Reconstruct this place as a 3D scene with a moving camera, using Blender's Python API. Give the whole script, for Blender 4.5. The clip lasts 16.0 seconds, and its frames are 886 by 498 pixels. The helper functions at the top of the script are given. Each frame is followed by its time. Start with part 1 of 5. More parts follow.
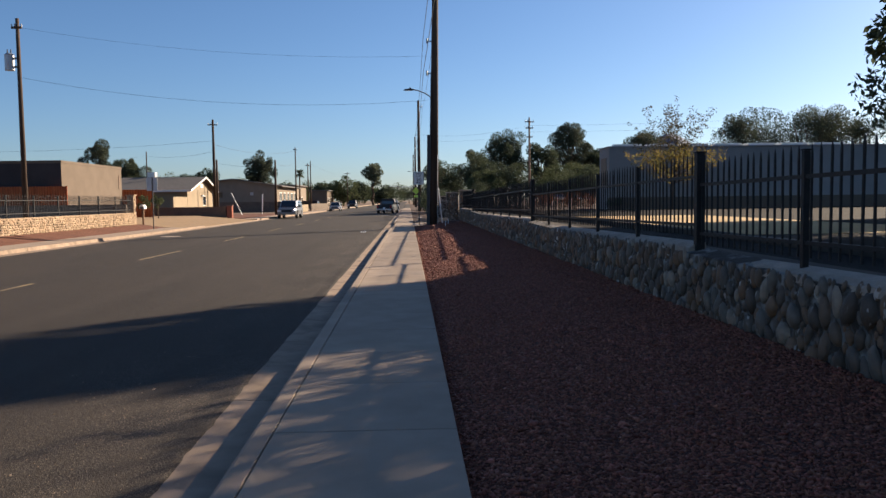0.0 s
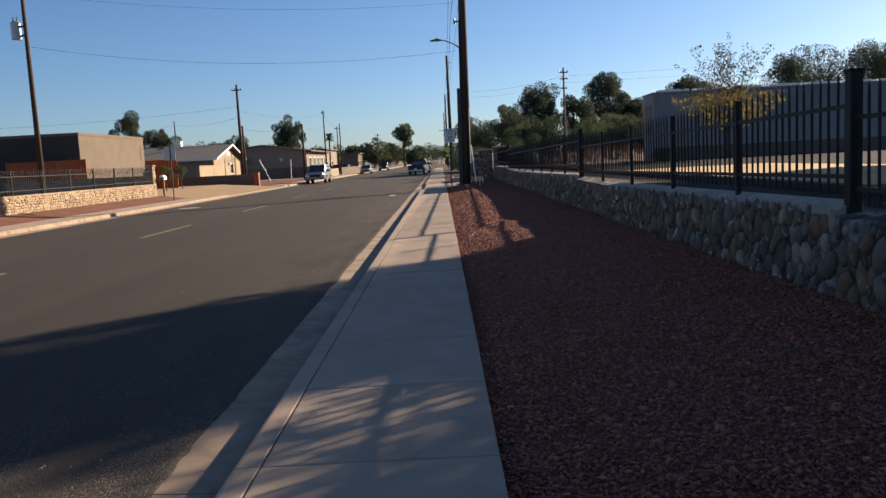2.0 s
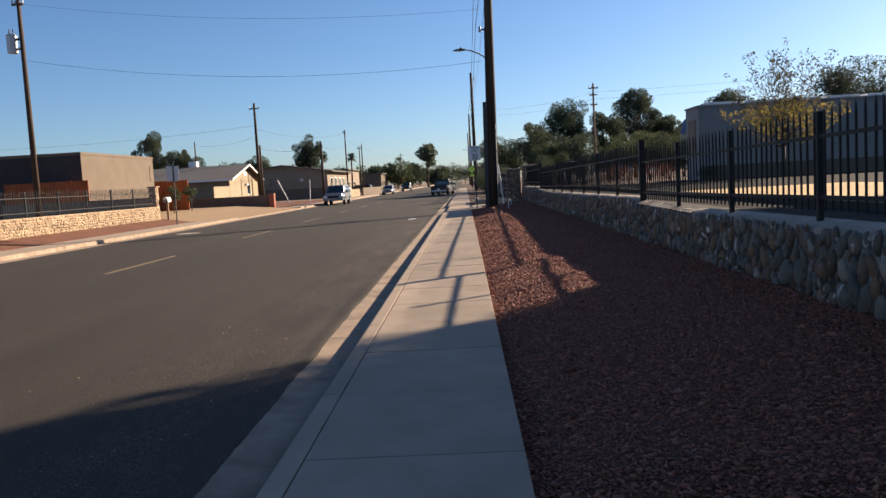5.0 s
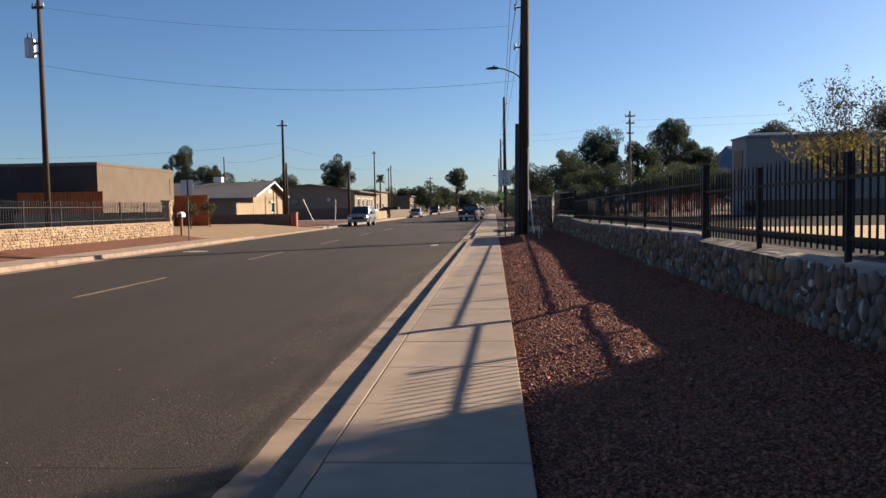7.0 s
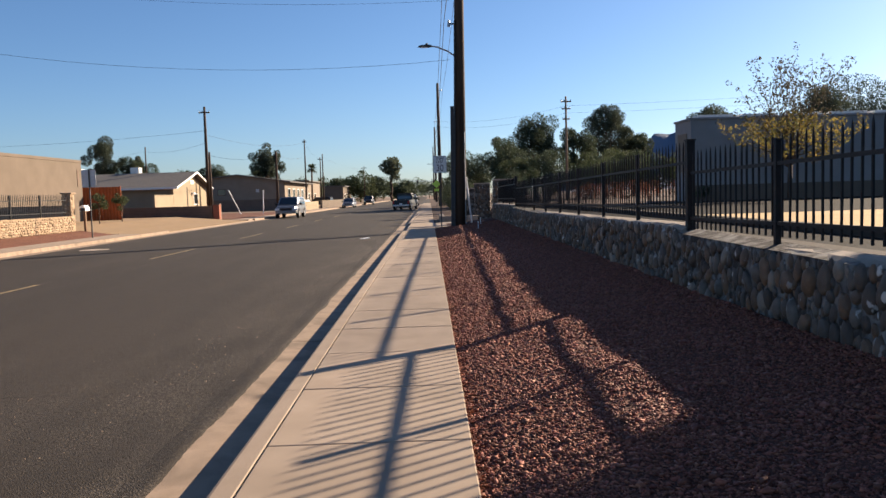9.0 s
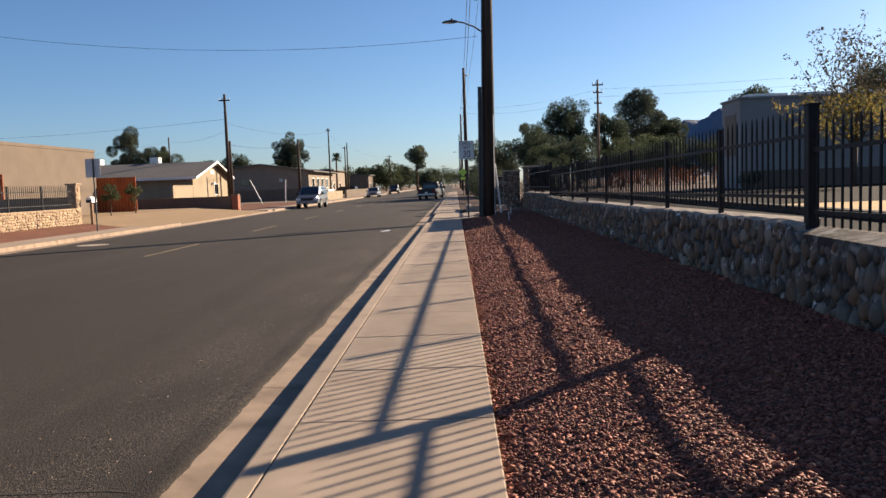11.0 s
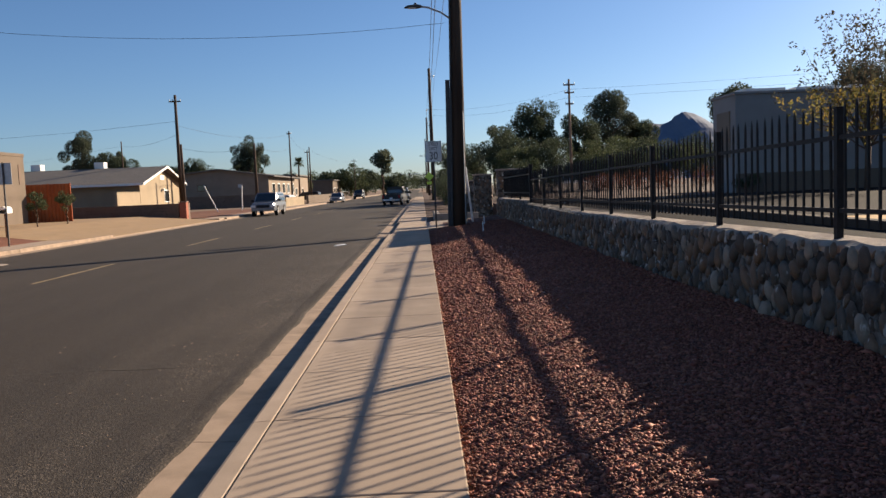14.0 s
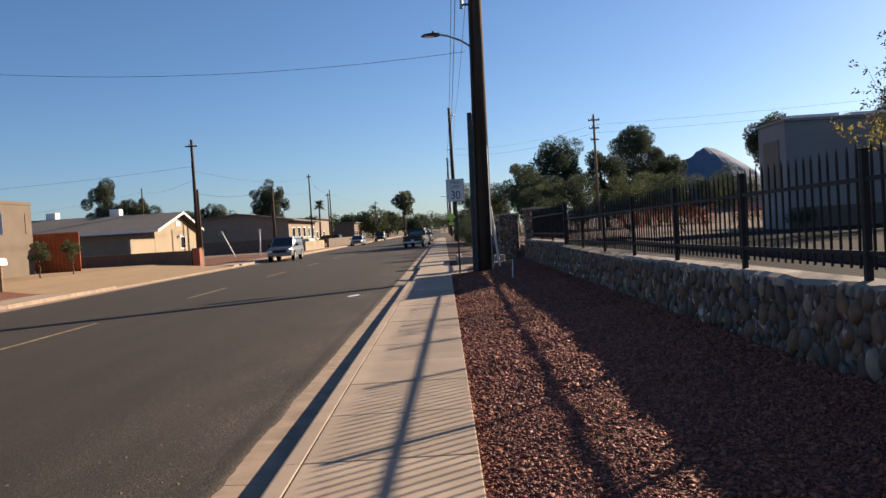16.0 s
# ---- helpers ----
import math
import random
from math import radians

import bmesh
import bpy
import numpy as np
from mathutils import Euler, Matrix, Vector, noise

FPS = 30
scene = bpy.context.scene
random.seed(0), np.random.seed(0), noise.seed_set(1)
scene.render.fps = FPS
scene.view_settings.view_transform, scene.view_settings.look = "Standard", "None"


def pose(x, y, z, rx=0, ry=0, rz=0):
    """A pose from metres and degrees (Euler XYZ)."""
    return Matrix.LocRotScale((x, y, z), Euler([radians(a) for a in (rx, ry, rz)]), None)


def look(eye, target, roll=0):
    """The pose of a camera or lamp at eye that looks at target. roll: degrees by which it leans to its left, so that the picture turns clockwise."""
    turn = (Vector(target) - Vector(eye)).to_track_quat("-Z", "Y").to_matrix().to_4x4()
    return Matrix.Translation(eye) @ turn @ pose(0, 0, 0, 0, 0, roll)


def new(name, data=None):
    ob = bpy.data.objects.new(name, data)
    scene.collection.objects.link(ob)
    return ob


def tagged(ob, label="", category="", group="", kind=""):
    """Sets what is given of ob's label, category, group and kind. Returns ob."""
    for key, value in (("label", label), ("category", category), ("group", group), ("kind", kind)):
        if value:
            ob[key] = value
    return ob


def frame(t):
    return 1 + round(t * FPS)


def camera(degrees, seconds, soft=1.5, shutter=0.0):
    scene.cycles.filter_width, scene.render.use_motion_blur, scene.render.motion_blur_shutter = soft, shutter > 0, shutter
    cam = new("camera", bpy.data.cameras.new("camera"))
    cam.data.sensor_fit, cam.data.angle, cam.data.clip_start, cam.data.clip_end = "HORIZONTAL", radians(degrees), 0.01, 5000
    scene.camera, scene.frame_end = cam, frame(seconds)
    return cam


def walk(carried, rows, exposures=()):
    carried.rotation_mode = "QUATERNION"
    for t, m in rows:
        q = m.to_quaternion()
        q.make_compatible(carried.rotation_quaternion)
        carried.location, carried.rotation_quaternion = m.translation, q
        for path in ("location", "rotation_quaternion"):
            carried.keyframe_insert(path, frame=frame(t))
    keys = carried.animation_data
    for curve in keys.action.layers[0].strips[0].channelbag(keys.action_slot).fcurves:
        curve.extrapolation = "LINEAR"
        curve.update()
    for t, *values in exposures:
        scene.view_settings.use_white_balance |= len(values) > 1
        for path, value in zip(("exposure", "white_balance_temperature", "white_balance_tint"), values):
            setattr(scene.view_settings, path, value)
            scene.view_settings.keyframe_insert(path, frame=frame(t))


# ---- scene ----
cam = camera(59.2, 16.0)
PATH = [
    (0, (-0.302, -4.149, 1.528), (-0.216, -2.155, 1.402), -0.7),
    (0.5, (-0.244, -3.537, 1.496), (-0.214, -1.549, 1.284), -2.1),
    (1, (-0.26, -2.844, 1.509), (-0.237, -0.86, 1.257), -2.8),
    (1.5, (-0.195, -2.198, 1.502), (-0.135, -0.215, 1.246), -3.2),
    (2, (-0.223, -1.491, 1.504), (-0.23, 0.496, 1.277), -3.0),
    (2.5, (-0.21, -0.742, 1.499), (-0.241, 1.252, 1.338), -2.5),
    (3, (-0.258, -0.06, 1.482), (-0.302, 1.936, 1.367), -2.5),
    (3.2, (-0.271, 0.184, 1.471), (-0.285, 2.181, 1.359), -2.8),
    (5.3, (-0.242, 2.587, 1.494), (-0.311, 4.575, 1.29), -3.2),
    (5.5, (-0.227, 2.842, 1.483), (-0.274, 4.829, 1.262), -3.2),
    (6, (-0.256, 3.487, 1.483), (-0.326, 5.474, 1.266), -2.2),
    (6.5, (-0.206, 4.065, 1.509), (-0.301, 6.059, 1.378), -1.8),
    (7, (-0.198, 4.652, 1.481), (-0.331, 6.645, 1.373), -1.0),
    (7.5, (-0.183, 5.293, 1.484), (-0.224, 7.289, 1.363), -1.9),
    (8, (-0.213, 5.891, 1.465), (-0.218, 7.884, 1.292), -2.6),
    (8.5, (-0.231, 6.614, 1.462), (-0.156, 8.605, 1.292), -2.5),
    (9, (-0.208, 7.231, 1.461), (-0.177, 9.226, 1.322), -1.7),
    (9.5, (-0.214, 8.006, 1.445), (-0.25, 10.003, 1.334), -1.8),
    (9.7, (-0.182, 8.29, 1.433), (-0.24, 10.286, 1.325), -2.2),
    (11.8, (-0.197, 10.643, 1.497), (-0.192, 12.634, 1.303), -2.3),
    (12, (-0.186, 10.888, 1.537), (-0.167, 12.881, 1.363), -2.4),
    (12.5, (-0.221, 11.542, 1.537), (-0.209, 13.538, 1.42), -1.8),
    (13, (-0.186, 12.142, 1.545), (-0.17, 14.139, 1.45), -2.0),
    (13.5, (-0.223, 12.785, 1.528), (-0.234, 14.781, 1.396), -1.6),
    (14, (-0.166, 13.453, 1.498), (-0.119, 15.447, 1.34), -2.4),
    (14.5, (-0.213, 14.021, 1.515), (-0.293, 16.014, 1.371), -3.6),
    (15, (-0.214, 14.802, 1.495), (-0.284, 16.796, 1.365), -3.4),
    (15.5, (-0.212, 15.347, 1.524), (-0.287, 17.344, 1.43), -2.9),
    (16, (-0.149, 15.944, 1.552), (-0.155, 17.943, 1.5), -3.5),
]
walk(cam, [(t, look(e, g, r)) for t, e, g, r in PATH], [(0.0, 1.46, 5330, 11), (3.0, 1.46, 5330, 11), (5.5, 1.62, 5330, 11), (6.5, 1.58, 5330, 11), (7.5, 1.28, 5330, 11), (9.0, 1.64, 5330, 11), (9.7, 1.60, 5330, 11), (12.5, 1.50, 5330, 11), (14.5, 1.38, 5330, 11), (16.0, 1.46, 5330, 11)])

# ---- light ----
SUN_EL, SUN_AZ = 20.5, 52.8          # degrees; azimuth clockwise from +y
world = bpy.data.worlds.new("sky")
scene.world = world
world.use_nodes = True
wn = world.node_tree.nodes
sky = wn.new("ShaderNodeTexSky")
sky.sky_type = "NISHITA"
sky.sun_disc = False
sky.sun_elevation = radians(SUN_EL)
sky.sun_rotation = radians(SUN_AZ)
sky.air_density, sky.dust_density, sky.ozone_density = 0.88, 0.5, 2.4
wn["Background"].inputs["Strength"].default_value = 0.0362
world.node_tree.links.new(sky.outputs["Color"], wn["Background"].inputs["Color"])

sun_data = bpy.data.lights.new("sun", "SUN")
sun_data.energy, sun_data.angle, sun_data.color = 5.0, radians(0.53), (1.0, 0.72, 0.43)
sun_ob = new("sun", sun_data)
SUN_DIR = Vector((math.sin(radians(SUN_AZ)) * math.cos(radians(SUN_EL)),
                  math.cos(radians(SUN_AZ)) * math.cos(radians(SUN_EL)), math.sin(radians(SUN_EL))))
sun_ob.matrix_world = look(SUN_DIR * 60, (0, 0, 0))


# ---- materials ----
def material(name, c1, c2, scale=6.0, rough=0.85, bump=0.3, bscale=60.0, blotch=None, bl_scale=0.7, bl_amount=0.5,
             vary=0.0, island=False, metal=0.0, stretch=(1, 1, 1), bdist=0.01, spec=0.3, grain=0.0):
    """Two tones at one scale, blotches at a larger one, fine grain, relief, and variation from piece to piece."""
    m = bpy.data.materials.new(name)
    m.use_nodes = True
    nt, nd = m.node_tree, m.node_tree.nodes
    link, bs = nt.links.new, nd["Principled BSDF"]
    geo = nd.new("ShaderNodeNewGeometry")
    mp = nd.new("ShaderNodeMapping")
    mp.inputs["Scale"].default_value = stretch
    link(geo.outputs["Position"], mp.inputs["Vector"])

    def tex(s, detail=4.0, distortion=0.0):
        n = nd.new("ShaderNodeTexNoise")
        n.inputs["Scale"].default_value, n.inputs["Detail"].default_value = s, detail
        n.inputs["Distortion"].default_value = distortion
        link(mp.outputs["Vector"], n.inputs["Vector"])
        return n

    def blend(fac, a, b, kind="MIX"):
        x = nd.new("ShaderNodeMix")
        x.data_type, x.blend_type = "RGBA", kind
        for k, v in ((0, fac), (6, a), (7, b)):
            if hasattr(v, "links"):
                link(v, x.inputs[k])
            else:
                x.inputs[k].default_value = v if k == 0 else (*v, 1)
        return x.outputs[2]

    def steps(src, a, b):
        r = nd.new("ShaderNodeMapRange")
        r.inputs["From Min"].default_value, r.inputs["From Max"].default_value = a, b
        link(src, r.inputs["Value"])
        return r.outputs["Result"]

    col = blend(steps(tex(scale).outputs["Fac"], 0.3, 0.7), c1, c2)
    if blotch:
        f = nd.new("ShaderNodeMath")
        f.operation = "MULTIPLY"
        link(steps(tex(bl_scale, 6.0, 0.6).outputs["Fac"], 0.45, 0.68), f.inputs[0])
        f.inputs[1].default_value = bl_amount
        col = blend(f.outputs[0], col, blotch)
    if grain:
        g = steps(tex(bscale * 1.7, 2.0).outputs["Fac"], 0.3, 0.7)
        gm = nd.new("ShaderNodeMapRange")
        gm.inputs["To Min"].default_value, gm.inputs["To Max"].default_value = 1 - grain, 1 + grain
        link(g, gm.inputs["Value"])
        hs = nd.new("ShaderNodeHueSaturation")
        link(gm.outputs["Result"], hs.inputs["Value"])
        link(col, hs.inputs["Color"])
        col = hs.outputs["Color"]
    if vary:
        src = geo.outputs["Random Per Island"] if island else nd.new("ShaderNodeObjectInfo").outputs["Random"]
        vm = nd.new("ShaderNodeMapRange")
        vm.inputs["To Min"].default_value, vm.inputs["To Max"].default_value = 1 - vary, 1 + vary
        link(src, vm.inputs["Value"])
        hs = nd.new("ShaderNodeHueSaturation")
        link(vm.outputs["Result"], hs.inputs["Value"])
        hm = nd.new("ShaderNodeMapRange")
        hm.inputs["To Min"].default_value, hm.inputs["To Max"].default_value = 0.5 - vary * 0.018, 0.5 + vary * 0.018
        wv = nd.new("ShaderNodeMath")
        wv.operation = "FRACT"
        w2 = nd.new("ShaderNodeMath")
        w2.operation = "MULTIPLY"
        w2.inputs[1].default_value = 7.31
        link(src, w2.inputs[0])
        link(w2.outputs[0], wv.inputs[0])
        link(wv.outputs[0], hm.inputs["Value"])
        link(hm.outputs["Result"], hs.inputs["Hue"])
        link(col, hs.inputs["Color"])
        col = hs.outputs["Color"]
    link(col, bs.inputs["Base Color"])
    bs.inputs["Roughness"].default_value, bs.inputs["Metallic"].default_value = rough, metal
    bs.inputs["Specular IOR Level"].default_value = spec
    if bump:
        b = nd.new("ShaderNodeBump")
        b.inputs["Strength"].default_value, b.inputs["Distance"].default_value = bump, bdist
        link(tex(bscale, 5.0).outputs["Fac"], b.inputs["Height"])
        link(b.outputs["Normal"], bs.inputs["Normal"])
    return m


def leafy(name, c1, c2, through_amount=0.35):
    """Leaves: tone from leaf to leaf, some light let through."""
    m = bpy.data.materials.new(name)
    m.use_nodes = True
    nt, nd = m.node_tree, m.node_tree.nodes
    bs = nd["Principled BSDF"]
    geo = nd.new("ShaderNodeNewGeometry")
    x = nd.new("ShaderNodeMix")
    x.data_type = "RGBA"
    x.inputs[6].default_value, x.inputs[7].default_value = (*c1, 1), (*c2, 1)
    nt.links.new(geo.outputs["Random Per Island"], x.inputs[0])
    nt.links.new(x.outputs[2], bs.inputs["Base Color"])
    bs.inputs["Roughness"].default_value, bs.inputs["Specular IOR Level"].default_value = 0.8, 0.15
    tr = nd.new("ShaderNodeBsdfTranslucent")
    nt.links.new(x.outputs[2], tr.inputs["Color"])
    ms = nd.new("ShaderNodeMixShader")
    ms.inputs[0].default_value = through_amount
    nt.links.new(bs.outputs[0], ms.inputs[1])
    nt.links.new(tr.outputs[0], ms.inputs[2])
    nt.links.new(ms.outputs[0], nd["Material Output"].inputs["Surface"])
    return m


def ramp_of(nd, link, src, stops, stepped=False):
    r = nd.new("ShaderNodeValToRGB")
    r.color_ramp.interpolation = "CONSTANT" if stepped else "LINEAR"
    while len(r.color_ramp.elements) < len(stops):
        r.color_ramp.elements.new(0.5)
    for e, (p, c) in zip(r.color_ramp.elements, stops):
        e.position, e.color = p, (*c, 1)
    link(src, r.inputs["Fac"])
    return r.outputs["Color"]


def node_mix(nd, link, fac, a, b):
    x = nd.new("ShaderNodeMix")
    x.data_type = "RGBA"
    for k, v in ((0, fac), (6, a), (7, b)):
        if hasattr(v, "links"):
            link(v, x.inputs[k])
        else:
            x.inputs[k].default_value = v if k == 0 else (*v, 1)
    return x.outputs[2]


def node_noise(nd, link, vec, scale, detail=4.0, stretch=None):
    n = nd.new("ShaderNodeTexNoise")
    n.inputs["Scale"].default_value, n.inputs["Detail"].default_value = scale, detail
    if stretch:
        mp = nd.new("ShaderNodeMapping")
        mp.inputs["Scale"].default_value = stretch
        link(vec, mp.inputs["Vector"])
        vec = mp.outputs["Vector"]
    link(vec, n.inputs["Vector"])
    return n.outputs["Fac"]


def node_range(nd, link, src, a, b, c=0.0, d=1.0):
    r = nd.new("ShaderNodeMapRange")
    for k, v in (("From Min", a), ("From Max", b), ("To Min", c), ("To Max", d)):
        r.inputs[k].default_value = v
    link(src, r.inputs["Value"])
    return r.outputs["Result"]


def node_times(nd, link, a, b):
    m = nd.new("ShaderNodeMath")
    m.operation = "MULTIPLY"
    for k, v in enumerate((a, b)):
        if hasattr(v, "links"):
            link(v, m.inputs[k])
        else:
            m.inputs[k].default_value = v
    return m.outputs[0]


def asphalt():
    """Worn asphalt: dark binder, pale aggregate that shows most beside the gutter, polished lanes and stains along the street."""
    m = bpy.data.materials.new("asphalt")
    m.use_nodes = True
    nd, link = m.node_tree.nodes, m.node_tree.links.new
    bs = nd["Principled BSDF"]
    geo = nd.new("ShaderNodeNewGeometry")
    pos = geo.outputs["Position"]
    sep = nd.new("ShaderNodeSeparateXYZ")
    link(pos, sep.inputs[0])
    broad = node_range(nd, link, node_noise(nd, link, pos, 0.5, 5.0, (1, 0.22, 1)), 0.35, 0.65)
    col = node_mix(nd, link, broad, (0.0235, 0.0180, 0.0124), (0.0325, 0.0250, 0.0175))
    lanes = node_range(nd, link, node_noise(nd, link, pos, 1.1, 3.0, (1, 0.05, 1)), 0.48, 0.72)
    col = node_mix(nd, link, node_times(nd, link, lanes, 0.45), col, (0.044, 0.035, 0.0255))
    # raveled strip by the gutter
    edge = node_range(nd, link, sep.outputs["X"], -3.9, -2.2)
    patchy = node_range(nd, link, node_noise(nd, link, pos, 1.6, 5.0, (1, 0.3, 1)), 0.38, 0.62)
    worn = node_times(nd, link, edge, patchy)
    vor = nd.new("ShaderNodeTexVoronoi")
    vor.inputs["Scale"].default_value = 120.0
    link(pos, vor.inputs["Vector"])
    cell = nd.new("ShaderNodeSeparateColor")
    link(vor.outputs["Color"], cell.inputs[0])
    chip = node_range(nd, link, cell.outputs[0], 0.70, 0.86)
    shown = nd.new("ShaderNodeMath")
    shown.operation = "ADD"
    link(node_times(nd, link, worn, 0.5), shown.inputs[0])
    shown.inputs[1].default_value = 0.07
    col = node_mix(nd, link, node_times(nd, link, chip, shown.outputs[0]), col, (0.20, 0.165, 0.125))
    fine = node_range(nd, link, node_noise(nd, link, pos, 140.0, 2.0), 0.3, 0.7, 0.62, 1.38)
    hs = nd.new("ShaderNodeHueSaturation")
    link(fine, hs.inputs["Value"])
    link(col, hs.inputs["Color"])
    link(hs.outputs["Color"], bs.inputs["Base Color"])
    bs.inputs["Roughness"].default_value, bs.inputs["Specular IOR Level"].default_value = 0.88, 0.3
    b = nd.new("ShaderNodeBump")
    b.inputs["Strength"].default_value, b.inputs["Distance"].default_value = 0.55, 0.007
    link(vor.outputs["Distance"], b.inputs["Height"])
    link(b.outputs["Normal"], bs.inputs["Normal"])
    return m


def river_stone(name, island):
    """River cobbles: brown, tan, rust and grey from stone to stone, veined, smeared here and there with white mortar."""
    m = bpy.data.materials.new(name)
    m.use_nodes = True
    nd, link = m.node_tree.nodes, m.node_tree.links.new
    bs = nd["Principled BSDF"]
    geo = nd.new("ShaderNodeNewGeometry")
    pos = geo.outputs["Position"]
    src = geo.outputs["Random Per Island"] if island else nd.new("ShaderNodeObjectInfo").outputs["Random"]
    tone = ramp_of(nd, link, src, [(0.0, (0.075, 0.056, 0.040)), (0.22, (0.120, 0.083, 0.054)), (0.42, (0.088, 0.072, 0.055)), (0.60, (0.150, 0.092, 0.052)), (0.78, (0.122, 0.103, 0.080)), (0.93, (0.235, 0.190, 0.140))], True)
    shade = node_range(nd, link, node_noise(nd, link, pos, 9.0, 5.0), 0.3, 0.7, 0.72, 1.3)
    hs = nd.new("ShaderNodeHueSaturation")
    link(shade, hs.inputs["Value"])
    link(tone, hs.inputs["Color"])
    smear = node_range(nd, link, node_noise(nd, link, pos, 8.0, 3.0, (1, 1.6, 0.8)), 0.62, 0.66)
    some = node_range(nd, link, node_noise(nd, link, pos, 1.1, 2.0), 0.42, 0.60)
    col = node_mix(nd, link, node_times(nd, link, smear, some), hs.outputs["Color"], (0.58, 0.55, 0.50))
    link(col, bs.inputs["Base Color"])
    bs.inputs["Roughness"].default_value, bs.inputs["Specular IOR Level"].default_value = 0.6, 0.35
    b = nd.new("ShaderNodeBump")
    b.inputs["Strength"].default_value, b.inputs["Distance"].default_value = 0.5, 0.012
    link(node_noise(nd, link, pos, 45.0, 5.0), b.inputs["Height"])
    link(b.outputs["Normal"], bs.inputs["Normal"])
    return m


M = {}
M["asphalt"] = asphalt()
# yard asphalt: the shade lying on it is put into its near-black colour
M["shaded_asphalt"] = material("shaded_asphalt", (0.0098, 0.0085, 0.0078), (0.0138, 0.0125, 0.0111), 2.0, 0.9, 0.4, 60, (0.0294, 0.0259, 0.0230), 0.3, 0.4, grain=0.25, spec=0.05)
M["concrete"] = material("concrete", (0.296, 0.232, 0.170), (0.351, 0.277, 0.206), 3.0, 0.9, 0.25, 140, (0.242, 0.188, 0.135), 1.2, 0.5, vary=0.06, bdist=0.003, grain=0.10)
M["gutter"] = material("gutter", (0.239, 0.179, 0.124), (0.309, 0.233, 0.167), 5.0, 0.9, 0.4, 120, (0.148, 0.112, 0.080), 2.2, 0.75, vary=0.06, bdist=0.003, grain=0.12)
M["drive"] = material("drive", (0.2457, 0.1676, 0.0862), (0.3003, 0.2083, 0.1120), 1.5, 0.9, 0.25, 60, (0.2691, 0.1930, 0.1176), 0.4, 0.6, grain=0.12)
# yard concrete, darkened well below bare concrete with the yard's shade in it
M["shaded_concrete"] = material("shaded_concrete", (0.055, 0.047, 0.039), (0.074, 0.063, 0.052), 2.0, 0.9, 0.3, 90, (0.101, 0.083, 0.064), 0.6, 0.6, grain=0.12, spec=0.1)
M["dark_joint"] = material("dark_joint", (0.039, 0.034, 0.028), (0.062, 0.053, 0.043), 20, 0.95, 0.2)
M["yellow"] = material("yellow_paint", (0.36, 0.27, 0.12), (0.27, 0.21, 0.11), 9, 0.8, 0.3, 80, (0.08, 0.065, 0.05), 7, 0.8)
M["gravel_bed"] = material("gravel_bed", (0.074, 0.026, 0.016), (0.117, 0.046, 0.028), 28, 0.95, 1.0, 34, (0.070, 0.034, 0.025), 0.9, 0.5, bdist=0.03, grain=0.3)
M["gravel"] = material("gravel", (0.156, 0.050, 0.029), (0.289, 0.112, 0.066), 30, 0.7, 0.3, 150, vary=0.45, island=True, bdist=0.004)
M["desert"] = material("desert", (0.158, 0.108, 0.069), (0.219, 0.152, 0.100), 0.3, 0.95, 0.4, 8, (0.122, 0.087, 0.055), 0.02, 0.6, bdist=0.03)
# darker copy of the red dirt, with the trees' shade put into its colour
M["shaded_dirt"] = material("shaded_dirt", (0.0546, 0.0287, 0.0182), (0.0763, 0.0406, 0.0259), 2.0, 0.95, 0.6, 30, (0.0546, 0.0371, 0.0245), 0.3, 0.6, bdist=0.02, grain=0.3)
M["tan_dirt"] = material("tan_dirt", (0.40, 0.265, 0.10), (0.48, 0.33, 0.14), 2.0, 0.95, 0.5, 40, (0.30, 0.20, 0.075), 0.5, 0.5, grain=0.2)
M["red_dirt"] = material("red_dirt", (0.1200, 0.0456, 0.0246), (0.1536, 0.0672, 0.0366), 2.0, 0.95, 0.6, 30, (0.0876, 0.0348, 0.0204), 0.5, 0.5, bdist=0.02, grain=0.3)
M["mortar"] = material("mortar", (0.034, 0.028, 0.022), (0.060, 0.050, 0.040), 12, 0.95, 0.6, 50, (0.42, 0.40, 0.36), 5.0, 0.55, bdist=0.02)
M["coping"] = material("coping", (0.281, 0.225, 0.174), (0.390, 0.330, 0.263), 5, 0.9, 0.5, 60, (0.218, 0.188, 0.149), 1.5, 0.6, bdist=0.01, grain=0.15)
M["cobble"] = river_stone("cobble", False)
M["cobble_far"] = river_stone("cobble_rest", True)
M["cream_stone"] = material("cream_stone", (0.280, 0.199, 0.122), (0.341, 0.252, 0.161), 5, 0.85, 0.5, 30, (0.219, 0.152, 0.089), 2, 0.5, vary=0.25, island=True, bdist=0.02)
M["iron"] = material("black_iron", (0.010, 0.010, 0.011), (0.018, 0.017, 0.017), 30, 0.55, 0.15, 200, (0.04, 0.032, 0.028), 8, 0.25, spec=0.2)
M["pole_wood"] = material("pole_wood", (0.0338, 0.0216, 0.0146), (0.0677, 0.0448, 0.0301), 7, 0.9, 0.7, 26, (0.0958, 0.0664, 0.0456), 1.2, 0.5, stretch=(1, 1, 0.08), bdist=0.02)
M["pole_pale"] = material("pole_pale", (0.172, 0.112, 0.071), (0.234, 0.158, 0.099), 7, 0.9, 0.5, 26, stretch=(1, 1, 0.08))
M["galv"] = material("galvanised", (0.34, 0.35, 0.36), (0.44, 0.45, 0.46), 12, 0.5, 0.1, 60, metal=0.6)
